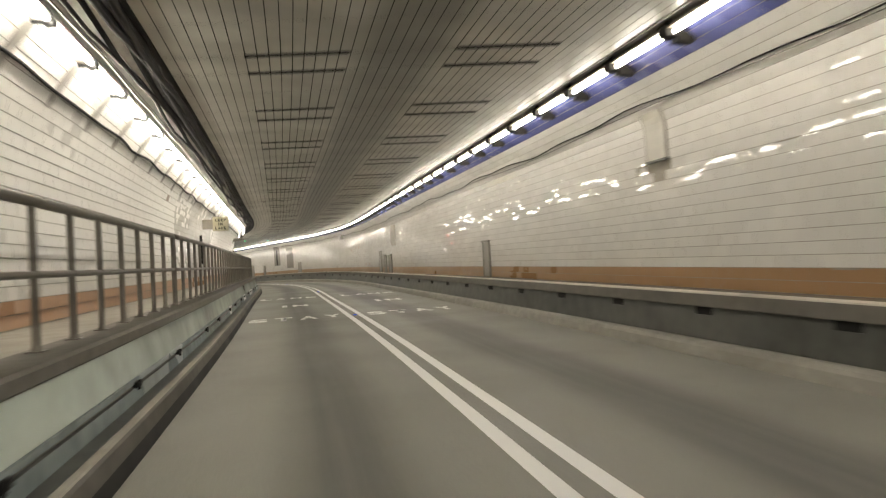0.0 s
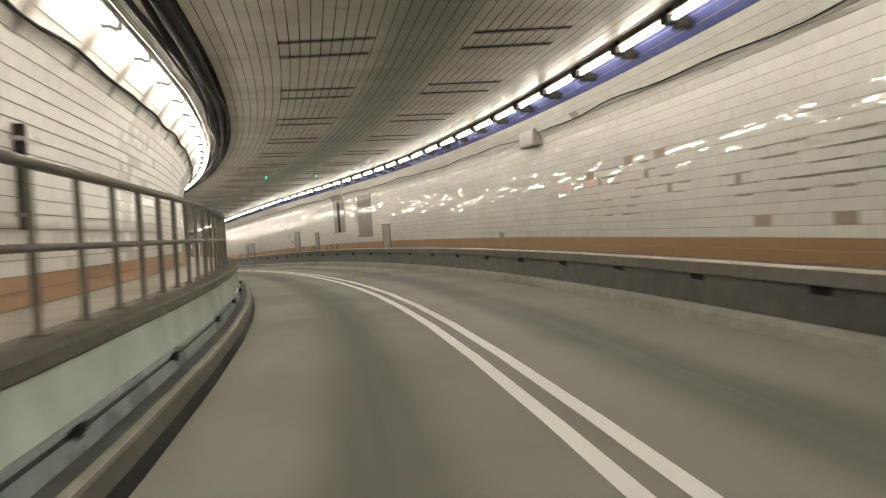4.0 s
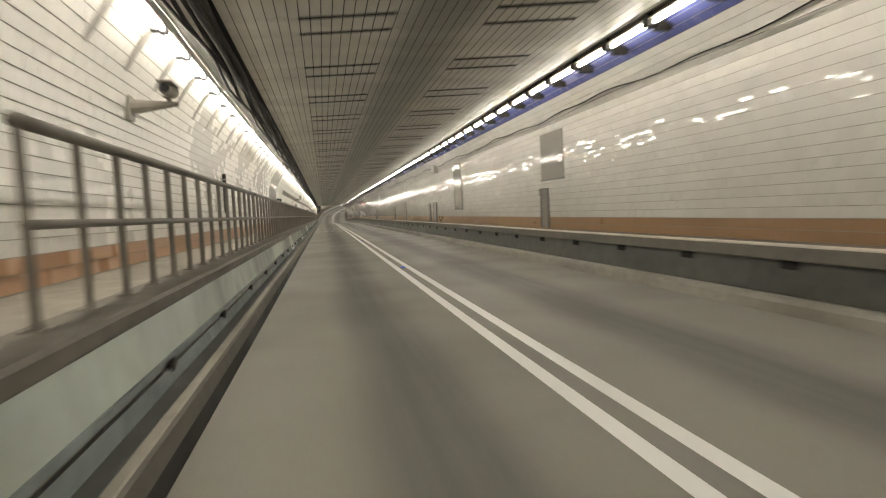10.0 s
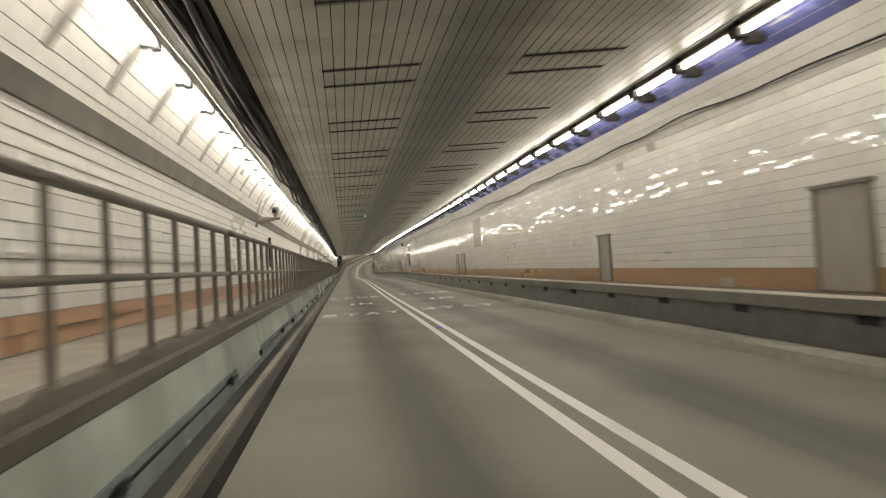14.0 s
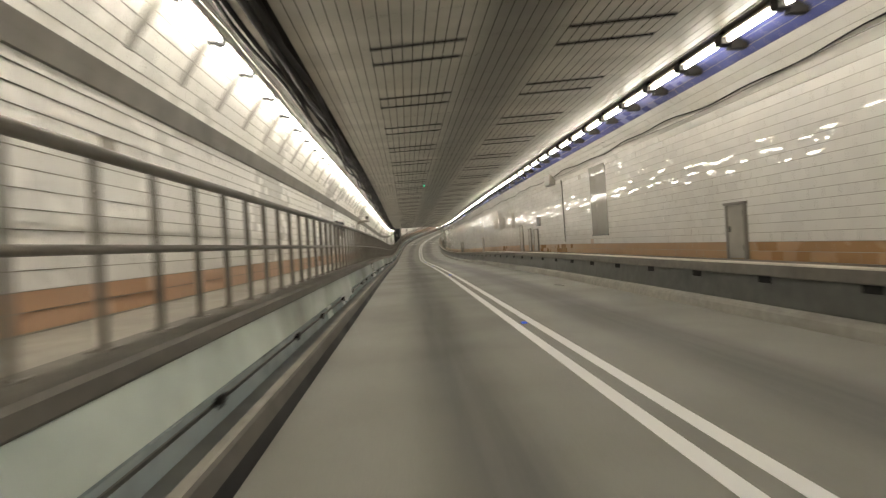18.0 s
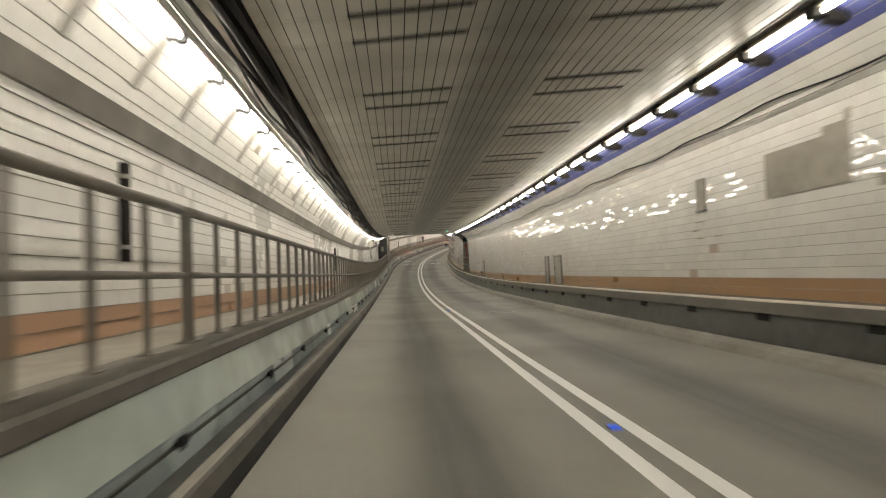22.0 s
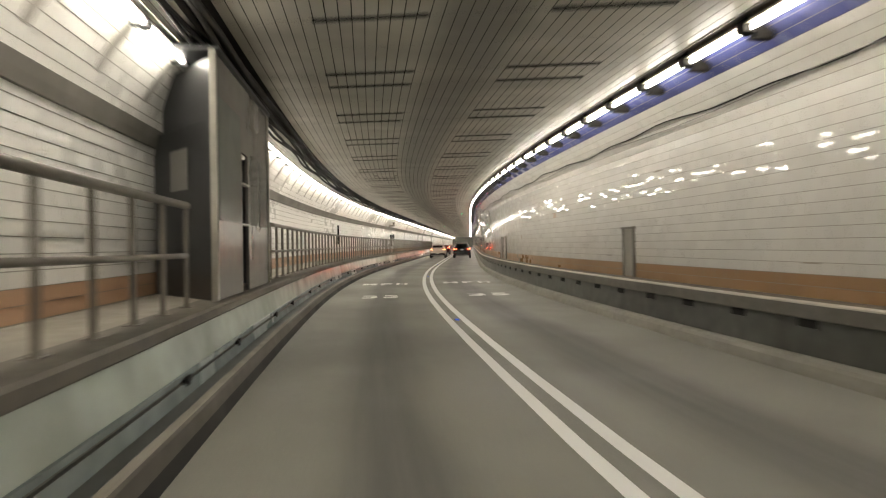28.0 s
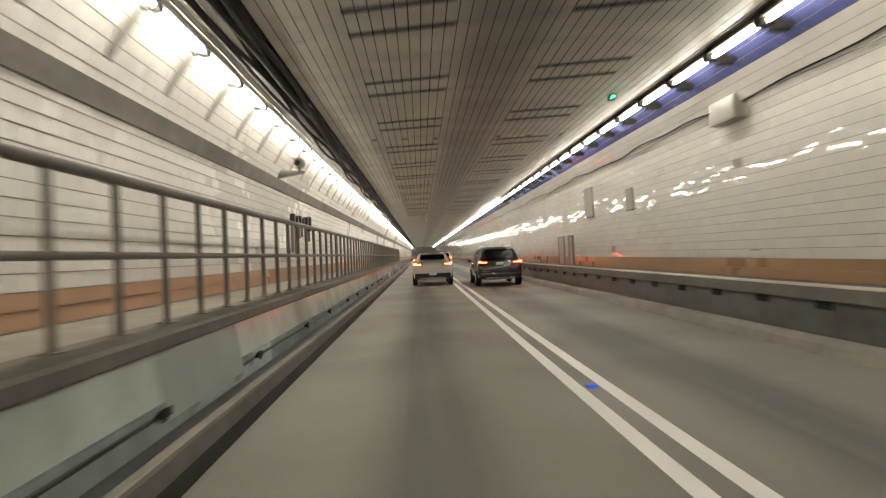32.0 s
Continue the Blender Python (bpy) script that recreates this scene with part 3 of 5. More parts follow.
LOOSE = [(75.0, 2.0, 0.55), (73.5, 1.95, 0.6), (40.0, 2.0, 1.2), (44.0, 2.1, 1.5), (86.3, 1.8, 0.5), (85.1, 1.8, 0.4), (83.0, 2.1, 0.45), (84.5, 2.25, 0.5), (228.9, 2.1, 0.6), (233.0, 2.2, 0.8), (238.8, 1.9, 1.2),
         (241.8, 2.1, 0.9), (129.0, 1.9, 0.5), (146.0, 2.0, 0.7), (158.5, 2.2, 0.5), (205.0, 2.0, 0.4), (213.0, 1.9, 0.4)]
TILE_STRETCH = {1: (176.0, 180.6), -1: (118.0, 122.3)}


def tile_wall(side, z0, courses, mat, first=0):
    """Courses of glazed tiles on one wall: corner places, split into sound, stained and single ones."""
    sound, bad, single = [], [], []
    lo, hi = TILE_STRETCH[side]
    for k in range(first, first + courses):
        a0, a1 = k * COURSE + 0.0035, (k + 1) * COURSE - 0.0045
        (u0, za), (u1, zb) = bore_arc(z0, a0, side), bore_arc(z0, a1, side)
        zm = (za + zb) / 2
        s = np.arange(S0 + (LONG / 2 if k % 2 else 0), S1 - LONG, LONG)
        m = s + LONG / 2
        keep, spoilt, chipped = np.ones(len(s), bool), np.random.rand(len(s)) < 0.0004, np.random.rand(len(s)) < 0.0012
        if side > 0:
            keep &= (s < REC0 - 0.03) | (s + LONG > REC1 + 0.03)
            for b0, b1, c0, c1 in PATCHES:
                keep &= ~((m > b0) & (m < b1) & (zm > c0) & (zm < c1))
            for c, cz, r in LOOSE:
                d = np.hypot((m - c) / r, (zm - cz) / 0.45)
                chipped |= (d < 1.2) & (np.random.rand(len(s)) < 0.4)
                spoilt |= (d < 1.5) & (np.random.rand(len(s)) < 0.025)
        keep &= np.random.rand(len(s)) > 0.0008
        n = len(s)
        tip = np.random.normal(0, 0.0013, (n, 1)) * np.array([[-1, -1, 1, 1]]) + np.random.normal(0, 0.0016, (n, 1)) * np.array([[-1, 1, 1, -1]]) - TILE_DEEP * 0.15
        if side < 0:
            tip = 0.4 * tip + np.random.uniform(0.0015, 0.0055) * np.array([[1, 1, -1, -1]])
        sa = np.stack([s + 0.002, s + LONG - 0.002, s + LONG - 0.002, s + 0.002], 1)
        if side < 0 and zm < BAY_Z:
            keep &= (s < BAY0 - 0.03) | (s + LONG > BAY1 + 0.03)
            sa = np.where(m[:, None] < (BAY0 + BAY1) / 2, np.minimum(sa, BAY0), np.maximum(sa, BAY1))
        if side > 0:
            sa = np.where(m[:, None] < (REC0 + REC1) / 2, np.minimum(sa, REC0), np.maximum(sa, REC1))
        nu, nz = -side * (zb - za), side * (u1 - u0)
        ln = math.hypot(nu, nz)
        left = np.where(chipped, np.random.uniform(0.8, 0.92, n), 1.0)[:, None] * np.array([[0, 0, 1, 1]])
        sa = np.where(chipped[:, None] & (np.random.rand(n, 1) < 0.15), s[:, None] + (sa - s[:, None]) * 0.6, sa)
        ua = u0 + (u1 - u0) * left + tip * nu / ln
        zz = za + (zb - za) * left + tip * nz / ln
        c = at(sa, ua, zz)
        if side < 0:
            c = c[:, ::-1]
        one = keep & ~spoilt & (m > lo) & (m < hi)
        sound.append(c[keep & ~spoilt & ~one])
        bad.append(c[keep & spoilt])
        single.append(c[one])
    return np.concatenate(sound), np.concatenate(bad), np.concatenate(single)


def tiled(name, side, z0, courses, mat, label, parts=True, first=0):
    sound, bad, single = tile_wall(side, z0, courses, mat, first)
    if not parts:
        sound = np.concatenate([sound, single])
        single = []
    wall = tagged(new(name, quads(name, sound, mat)), label, "wall", "", "structure")
    if len(bad):
        ob = new("stained_tiles", quads("stained_tiles", bad, TILE_STAINED))
        ob.parent = wall
        tagged(ob, "brown stained wall tiles", "", "", "stuff")
    return wall, single


wall_tiles_left, singles_left = tiled("wall_tiles_left", -1, 0.99, 22, TILE_DULL, "white glazed tile wall with dark joints", True, 2)
wall_tiles_right, singles_right = tiled("wall_tiles_right", 1, 0.9, 20, TILE, "white glazed tile wall, dirty and patched", True, 2)
tiled("orange_tiles_left", -1, 0.99, 2, SALMON, "salmon orange tile band at the wall's foot", False)
tiled("orange_tiles_right", 1, 0.9, 2, ORANGE, "orange tile band at the wall's foot", False)
tiled("blue_tiles_right", 1, 0.9, 3, BLUE, "blue tile band under the lamps", False, 22)

# ---------- lamps along both walls ----------
GAPS = laid_out([17.03, 78.51, 115.69, 190.11, 228.48, 280.59, 301.42], 1.33)
LAMP_END = 335.0


def streak_mesh(u, z):
    """Shade on the wall below a lamp's bracket, built as a slim tapered strip."""
    long, wide, deep = 0.48, 0.09, 0.02
    bm = bmesh.new()
    rows = []
    for k in range(5):
        zz = z - 0.03 - long * k / 4
        thin = deep * (1 - k / 4) + 0.006
        w = wide * (1 - 0.25 * k / 4)
        rows.append([bm.verts.new((bore(zz, -1, i) - u, 0.665 + y, zz - z)) for y, i in ((-w, -0.005), (-w, thin), (w, thin), (w, -0.005))])
    for a, b in zip(rows[:-1], rows[1:]):
        for i in range(3):
            bm.faces.new((a[i], a[i + 1], b[i + 1], b[i]))
    bm.faces.new(rows[-1])
    bm.faces.new(rows[0][::-1])
    bmesh.ops.recalc_face_normals(bm, faces=bm.faces)
    return bm


def wall_lamp(side):
    u, z = (-4.12, 4.085) if side < 0 else (2.9, 4.26)
    lamp = thing("tube_lamp" if side < 0 else "strip_lamp", Matrix.Identity(4), "lit white tube lamp in a slim dark housing along the wall" if side < 0 else "lit white strip lamp with black end brackets above the blue tiles",
                 "lamp", "lamps above the walkway" if side < 0 else "lamps above the blue tiles")
    bm = bmesh.new()
    half, thick = (0.5, 0.038) if side < 0 else (0.5, 0.04)
    rod(bm, (0, -half, 0), (0, half, 0), thick, 12)
    for y in (-half, half):
        bmesh.ops.create_uvsphere(bm, u_segments=10, v_segments=6, radius=thick, matrix=Matrix.Translation((0, y, 0)))
    part("tube", bm, GLOW_WHITE if side < 0 else GLOW_STRIP, lamp, "glowing white tube")
    bm = bmesh.new()
    if side < 0:
        box(bm, -0.06, -0.6, 0.046, 0.035, 0.6, 0.065, 0.004)
    else:
        box(bm, -0.075, -0.6, 0.05, 0.08, 0.6, 0.066, 0.004)
        # lip added to hold the tube's light off the ceiling
        box(bm, -0.087, -0.6, 0.04, -0.075, 0.6, 0.066, 0.003)
    part("housing", bm, LEDGE if side < 0 else HOUSING, lamp)
    bm = bmesh.new()
    if side < 0:
        back = u - bore(z, side)
        box(bm, -0.06, 0.59, -0.048, 0.042, 0.74, 0.06, 0.012)
        box(bm, -back, 0.645, -0.03, -0.05, 0.685, 0.02, 0.006)
    else:
        box(bm, -0.1, 0.56, -0.055, 0.08, 0.77, 0.1, 0.018)
        # arm added in black, for the shade across the blue tiles
        box(bm, 0.07, 0.6, -0.11, bore(z - 0.03, side) - u, 0.74, 0.05, 0.012)
        box(bm, -0.03, 0.63, 0.09, 0.03, 0.7, 0.17, 0.006)
    part("bracket", bm, DARK_STEEL if side < 0 else CABLE_AND_SHADE, lamp, "dark end bracket")
    # the bracket's shade on the left wall, added as a grey strip
    if side < 0:
        part("shade_streak", streak_mesh(u, z), SHADE_GREY, lamp, "tapered grey strip standing in for the shade below the bracket")
    return lamp, u, z


for side in (-1, 1):
    lamp, u, z = wall_lamp(side)
    spots = [g + 0.665 + (0.15 if side < 0 else 0) for g in GAPS]
    spots = [s for s in spots if not (side > 0 and REC0 - 0.9 < s < REC1 + 0.6) and not (side < 0 and 271.2 < s < 275.2)]
    near = [s for s in spots if -9 < s < LAMP_END]
    lamp.matrix_world = place(near[0], u, z)
    for s in near[1:]:
        copy_thing(lamp, place(s, u, z))
    far = []
    for s in spots:
        if s >= LAMP_END:
            for a in range(6):
                p, q = a * math.pi / 3, (a + 1) * math.pi / 3
                sa = np.array([s - 0.57, s - 0.57, s + 0.57, s + 0.57])
                far.append(at(sa, u + 0.04 * np.cos([p, q, q, p]), z + 0.04 * np.sin([p, q, q, p])))
    tagged(new("far_lamps", quads("far_lamps", np.array(far)[:, ::-1], GLOW_WHITE if side < 0 else GLOW_STRIP)), "distant row of lit white tube lamps", "lamp", "", "stuff")

# ---------- cables ----------
sg = np.arange(S0, S1, 1.0)
for k, (u, z, r) in enumerate([(-3.55, 4.33, 0.05), (-3.65, 4.28, 0.045), (-3.75, 4.32, 0.05), (-3.83, 4.25, 0.035), (-3.88, 4.21, 0.03), (-3.62, 4.39, 0.05)]):
    sway = 0.025 * np.sin(sg * (0.55 + 0.13 * k) + k) + 0.02 * np.sin(sg * 1.35 + 2 * k)
    tagged(new("cable", line_of("cable", sg, u + sway, z + 0.8 * sway, r, CABLE_AND_SHADE)), "thick black cable running along the ceiling edge", "cable", "ceiling edge cables")
fine = np.arange(S0, S1, 0.45)
hang = 0.03 * np.abs(np.sin(fine * math.pi / 2.66))
tagged(new("cable", line_of("cable", fine, -4.02 + 0.01 * np.sin(fine), 4.2 - hang, 0.012, WHITE_BOX)), "thin pale lamp cable looping from lamp to lamp", "cable")
keep = (fine < REC0 - 0.4)
for rng, sel in (("a", keep), ("b", fine > REC1 + 0.4)):
    f = fine[sel]
    z = 3.82 + 0.03 * np.sin(f * 0.9) + 0.02 * np.sin(f * 2.3 + 1)
    u = np.array([bore(q, 1, 0.022) for q in z])
    tagged(new("cable", line_of("cable", f, u, z, 0.012, CABLE_AND_SHADE)), "dark wavy cable strung along the tile wall", "cable")
    z2 = 3.77 + 0.03 * np.sin(f * 0.7 + 2)
    tagged(new("cable", line_of("cable", f, np.array([bore(q, 1, 0.03) for q in z2]), z2, 0.008, GREY_CABLE)), "thin grey cable strung below the dark one", "cable")
f = fine[fine < 66]
z = 3.72 + 0.035 * np.abs(np.sin(f * 1.1)) + 0.015 * np.sin(f * 3.1)
tagged(new("cable", line_of("cable", f, np.array([bore(q, -1, 0.03) for q in z]), z, 0.02, CABLE_AND_SHADE)), "dark drooping cable strung under the wall lamps", "cable")

# ---------- vents in the ceiling ----------


def vent_mesh(w):
    bm = bmesh.new()
    box(bm, -w / 2, -VENT_W, 0.05, w / 2, VENT_W, 0.25)
    for f in [f for f in bm.faces if f.normal.z < -0.5]:
        bm.faces.remove(f)
    for x in (-w / 2, w / 2):
        box(bm, x - 0.006, -VENT_W, -0.004, x + 0.006, VENT_W, 0.06)
    for y in (-VENT_W, VENT_W):
        box(bm, -w / 2, y - 0.006, -0.006, w / 2, y + 0.006, 0.06)
    for v in bm.verts:
        v.co.y += SKEW * v.co.x
    return bm


vent = thing("air_vent", Matrix.Identity(4), "pair of dark air slots cut across the ceiling strips", "air vent", "ceiling air vents")
for y in (0, VENT_PAIR):
    p = part("slot", vent_mesh(1.36), SLOT, vent)
    p.location = (0, y, 0)
spots = [(v + SKEW * (u - sum(VENT_L) / 2), u) for v in VENTS for u in (sum(VENT_L) / 2, sum(VENT_R) / 2) if -6 < v < 345]
vent.matrix_world = place(spots[0][0], spots[0][1], CEIL_Z)
for s, u in spots[1:]:
    copy_thing(vent, place(s, u, CEIL_Z))


def nozzle(s, u):
    t = thing("ceiling_nozzle", place(s, u, CEIL_Z), "small round dark nozzle under the ceiling", "nozzle", "ceiling nozzles")
    bm = bmesh.new()
    rod(bm, (0, 0, -0.012), (0, 0, 0.02), 0.075, 14)
    part("plate", bm, DARK_CONCRETE, t)
    bm = bmesh.new()
    rod(bm, (0, 0, -0.035), (0, 0, -0.01), 0.03, 10, 0.045)
    part("tip", bm, STEEL, t)
    return t


one = nozzle(26.4, -2.65)
for s in (26.4, 59.0, 91.6, 124.1, 157.0, 190.3, 222.0, 254.0, 286.0, 318.0):
    for u in (-2.6, -1.83, -1.07, 0.5, 1.28, 2.09):
        if (s, u) != (26.4, -2.6):
            copy_thing(one, place(s, u, CEIL_Z))
one.matrix_world = place(26.4, -2.6, CEIL_Z)


def lane_signal(s, u):
    t = thing("lane_signal", place(s, u, CEIL_Z), "small lane signal showing a green light under the ceiling", "signal", "lane signals")
    bm = bmesh.new()
    box(bm, -0.06, 0, -0.13, 0.06, 0.1, -0.02, 0.01)
    part("case", bm, DARK_STEEL, t)
    bm = bmesh.new()
    rod(bm, (0, 0.005, -0.075), (0, -0.01, -0.075), 0.028, 14)
    part("light", bm, GLOW_GREEN, t, "glowing green lens")
    bm = bmesh.new()
    rod(bm, (0, 0.05, -0.03), (0, 0.05, 0.03), 0.02)
    part("stem", bm, STEEL, t)


for s, u in ((60.6, 0.98), (61.2, -1.1), (156.3, -1.0), (190.5, -1.03), (247.8, 2.0), (314.3, 2.16), (350.0, -1.0)):
    lane_signal(s, u)

# ---------- railing on the left walkway ----------
RAIL_U = -3.77
BREAKS = [-11.5, -0.5, 10.5, 21.6, 32.6, 44.2, 55.8, 67.5, 79.2, 90.85, 101.4, 112.0, 122.7, 133.2, 143.7, 154.2, 164.8, 186.0, 196.8, 207.6, 218.6, 230.0, 241.6, 253.4, 262.0, 270.3,
          275.6, 286.4, 297.1, 319.0, 330.0, 341.0, 352.0, 363.0]


def railing(s0, s1):
    sm = (s0 + s1) / 2
    t = thing("railing", place(sm, RAIL_U, WALK_L), "painted steel pipe railing with upright bars on the walkway edge", "railing", "walkway railing sections")
    inv = t.matrix_world.inverted()

    def own(me, name, label=""):
        me.transform(inv)
        ob = new(name, me)
        ob.parent = t
        if label:
            tagged(ob, label)

    a, b = s0 + 0.06, s1 - (0.5 if s1 in (90.85, 297.1) else 0.06)
    n = max(2, round((b - a) / 0.77))
    ss = np.linspace(a, b, 2 * n + 1)
    own(line_of("top_rail", ss, np.full(len(ss), RAIL_U), np.full(len(ss), 2.12), 0.042, RAIL, 10), "top_rail")
    own(line_of("mid_rail", ss, np.full(len(ss), RAIL_U), np.full(len(ss), 1.56), 0.029, RAIL, 8), "mid_rail")
    for s in np.linspace(a, b, n + 1):
        bm = bmesh.new()
        rod(bm, (0, 0, 0), (0, 0, 1.14), 0.029, 8)
        box(bm, -0.06, -0.05, 0, 0.06, 0.05, 0.012)
        rod(bm, (0, 0, 0.01), (0, 0, 0.05), 0.042, 8, 0.03)
        p = part("post", bm, RAIL, t)
        p.matrix_basis = inv @ place(s, RAIL_U, WALK_L)


for s0, s1 in zip(BREAKS[:-1], BREAKS[1:]):
    if s0 != 270.3:
        railing(s0, s1)


def far_posts():
    v = [at(np.array([s, s, s + 0.05, s + 0.05]), RAIL_U, np.array([0.98, 2.12, 2.12, 0.98])) for s in np.arange(363, S1 - 2, 0.77)]
    return quads("far_railing", np.array(v), RAIL)


tagged(new("far_railing", far_posts()), "distant posts of the steel railing", "railing", "", "stuff")

# ---------- drains under the right ledge ----------


def drain(s):
    t = thing("drain_opening", place(s, 3.7, 0.615), "dark rectangular drain opening under the ledge", "drain", "openings under the ledge")
    bm = bmesh.new()
    box(bm, -0.012, -0.16, -0.06, 0.02, 0.16, 0.06, 0.004)
    part("mouth", bm, SLOT, t)
    bm = bmesh.new()
    for z in (-0.066, 0.066):
        box(bm, -0.018, -0.175, z - 0.008, 0.02, 0.175, z + 0.008)
    part("lip", bm, DARK_CONCRETE, t)
    return t


d0 = drain(-6.0)
spots = list(np.arange(-3.83, 262, 2.17)) + list(np.arange(263.2, 340, 1.37))
for s in spots:
    copy_thing(d0, place(s, 3.7, 0.615))


def bench_bolt(s, z):
    t = thing("cable_hook", place(s, -3.475, z), "small rusty bracket on the bench wall", "bracket", "bench wall brackets")
    bm = bmesh.new()
    box(bm, -0.02, -0.09, -0.03, 0.035, 0.09, 0.03, 0.01)
    box(bm, 0.02, -0.05, -0.05, 0.045, -0.01, 0.045, 0.006)
    part("plate", bm, KERB_BLACK, t)
    return t


b0 = bench_bolt(-4.0, 0.42)
for i in range(1, 130):
    s = -4.0 + i * 2.6 + 0.25 * math.sin(i * 3.3)
    copy_thing(b0, place(s, -3.475, 0.41))

# ---------- road studs, covers and lettering ----------


def stud(s):
    t = thing("road_stud", place(s, float(line_u(s)), 0.0), "small blue reflector set between the centre lines", "road stud", "blue road studs")
    bm = bmesh.new()
    box(bm, -0.055, -0.05, 0, 0.055, 0.05, 0.02, 0.008)
    part("base", bm, DARK_STEEL, t)
    bm = bmesh.new()
    box(bm, -0.05, -0.056, 0.004, 0.05, -0.05, 0.02)
    box(bm, -0.045, -0.045, 0.02, 0.045, 0.045, 0.024, 0.002)
    part("reflector", bm, BLUE_STUD_GLOW, t, "blue reflector face with an added glow")
    return t


st = stud(-0.4)
for s in (16.98, 33.6, 51.0, 68.4, 85.7, 103.2, 120.7, 138.6, 155.8, 173.0, 190.2, 207.6, 224.8, 241.8, 253.9, 258.8, 276.0, 292.8, 309.9, 327.0, 344.2):
    copy_thing(st, place(s, float(line_u(s)), 0.0))


def cover(s, u, w=0.85):
    t = thing("manhole_cover", place(s, u, 0.002), "round pale iron manhole cover in the lane", "manhole cover", "manhole covers")
    bm = bmesh.new()
    rod(bm, (0, 0, -0.02), (0, 0, 0.006), w / 2, 36)
    part("lid", bm, PALE_IRON, t)
    bm = bmesh.new()
    for k in range(-3, 4):
        l = math.sqrt(max(0.01, (w / 2 - 0.05) ** 2 - (k * 0.1) ** 2))
        box(bm, -l, k * 0.1 - 0.008, 0.005, l, k * 0.1 + 0.008, 0.01)
    part("ribs", bm, STEEL, t)


cover(57.1, 1.45, 1.0)
cover(222.8, 1.72, 1.0)
cover(180.5, 2.6, 0.4)


def glyph(ch):
    """A letter of the built-in font as a flat mesh, one unit wide and high."""
    cu = bpy.data.curves.new("letter", "FONT")
    cu.body, cu.offset = ch, 0.045
    ob = bpy.data.objects.new("letter", cu)
    scene.collection.objects.link(ob)
    me = bpy.data.meshes.new_from_object(ob.evaluated_get(bpy.context.evaluated_depsgraph_get()))
    bpy.data.objects.remove(ob)
    co = np.zeros(len(me.vertices) * 3)
    me.vertices.foreach_get("co", co)
    co = co.reshape(-1, 3)
    lo, hi = co.min(0), co.max(0)
    co = (co - lo) / np.maximum(hi - lo, 1e-6)
    co[:, 2] = 0
    me.vertices.foreach_set("co", co.ravel())
    me.update()
    return me


GLYPHS = {c: glyph(c) for c in "STAYINLEK35MPHX"}
WIDE = {"I": 0.34, "M": 1.25, "N": 1.05, "1": 0.5}


def letters(parent, word, u0, u1, h, mat, turn=None):
    """Letters of a word across [u0, u1], h high, as parts lying in the parent's xy plane."""
    total = sum(WIDE.get(c, 1.0) for c in word) + 0.38 * (len(word) - 1)
    unit, x = (u1 - u0) / total, u0
    for c in word:
        w = WIDE.get(c, 1.0) * unit
        me = GLYPHS[c].copy()
        me.materials.clear()
        me.materials.append(mat)
        ob = new("letter", me)
        ob.parent = parent
        m = Matrix.Translation((x, 0, 0)) @ Matrix.Diagonal((w, h, 1, 1))
        ob.matrix_basis = m if turn is None else turn @ m
        x += w + 0.38 * unit


def road_word(word, s, u0, u1, h):
    um = (u0 + u1) / 2
    t = thing("road_lettering", place(s, um, 0.005), "worn white " + word + " lettering painted on the lane", "road marking", "painted lane lettering")
    letters(t, word, u0 - um, u1 - um, h, LETTER_PAINT)


for s, off in ((16.75, 0.0), (144.0, 0.0)):
    far = 0.5 if s > 100 else -0.1
    road_word("STAY", s, -3.0, -0.42, 1.0)
    road_word("IN", s + 5.5, -2.05, -1.1, 1.0)
    road_word("LANE", s + 11.1, -2.97, -0.45, 1.0)
    road_word("STAY", s + far, 0.35, 2.95, 1.0)
    road_word("IN", s + 5.6 + far, 1.5, 2.5, 1.0)
    road_word("LANE", s + 11.1 + far, 0.7, 3.25, 1.0)
road_word("35", 281.6, -2.15, -1.0, 1.0)
road_word("MPH", 287.45, -2.57, -0.69, 0.95)
road_word("35", 281.75, 1.27, 2.62, 1.0)
road_word("MPH", 287.85, 0.85, 2.85, 0.95)

# ---------- cabinet doors, boards and panels on the right wall ----------


def utility_door(s, w, z1, z0=0.905):
    h = z1 - z0
    t = thing("utility_door", place(s, bore(1.5, 1), z0), "narrow grey steel cabinet door set into the tile wall" if w < 0.62 else "grey steel utility door set into the tile wall",
              "door", "utility doors")
    bm = bmesh.new()
    for x in (-w / 2, w / 2):
        box(bm, -0.05, x - 0.03, 0, 0.03, x + 0.03, h, 0.006)
    box(bm, -0.07, -w / 2 - 0.06, h - 0.05, 0.03, w / 2 + 0.06, h, 0.006)
    part("frame", bm, DOOR_FRAME, t)
    bm = bmesh.new()
    box(bm, -0.03, -w / 2 + 0.032, 0.015, 0.01, w / 2 - 0.032, h - 0.052, 0.006)
    leaf = part("leaf", bm, DOOR_GREY, t)
    bm = bmesh.new()
    box(bm, -0.055, w / 2 - 0.11, h * 0.48, -0.03, w / 2 - 0.08, h * 0.58, 0.005)
    part("handle", bm, STEEL, leaf, "steel handle")
    for z in (0.2, 0.8):
        bm = bmesh.new()
        rod(bm, (-0.04, -w / 2 + 0.04, h * z - 0.05), (-0.04, -w / 2 + 0.04, h * z + 0.05), 0.012, 8)
        part("hinge", bm, STEEL, leaf)


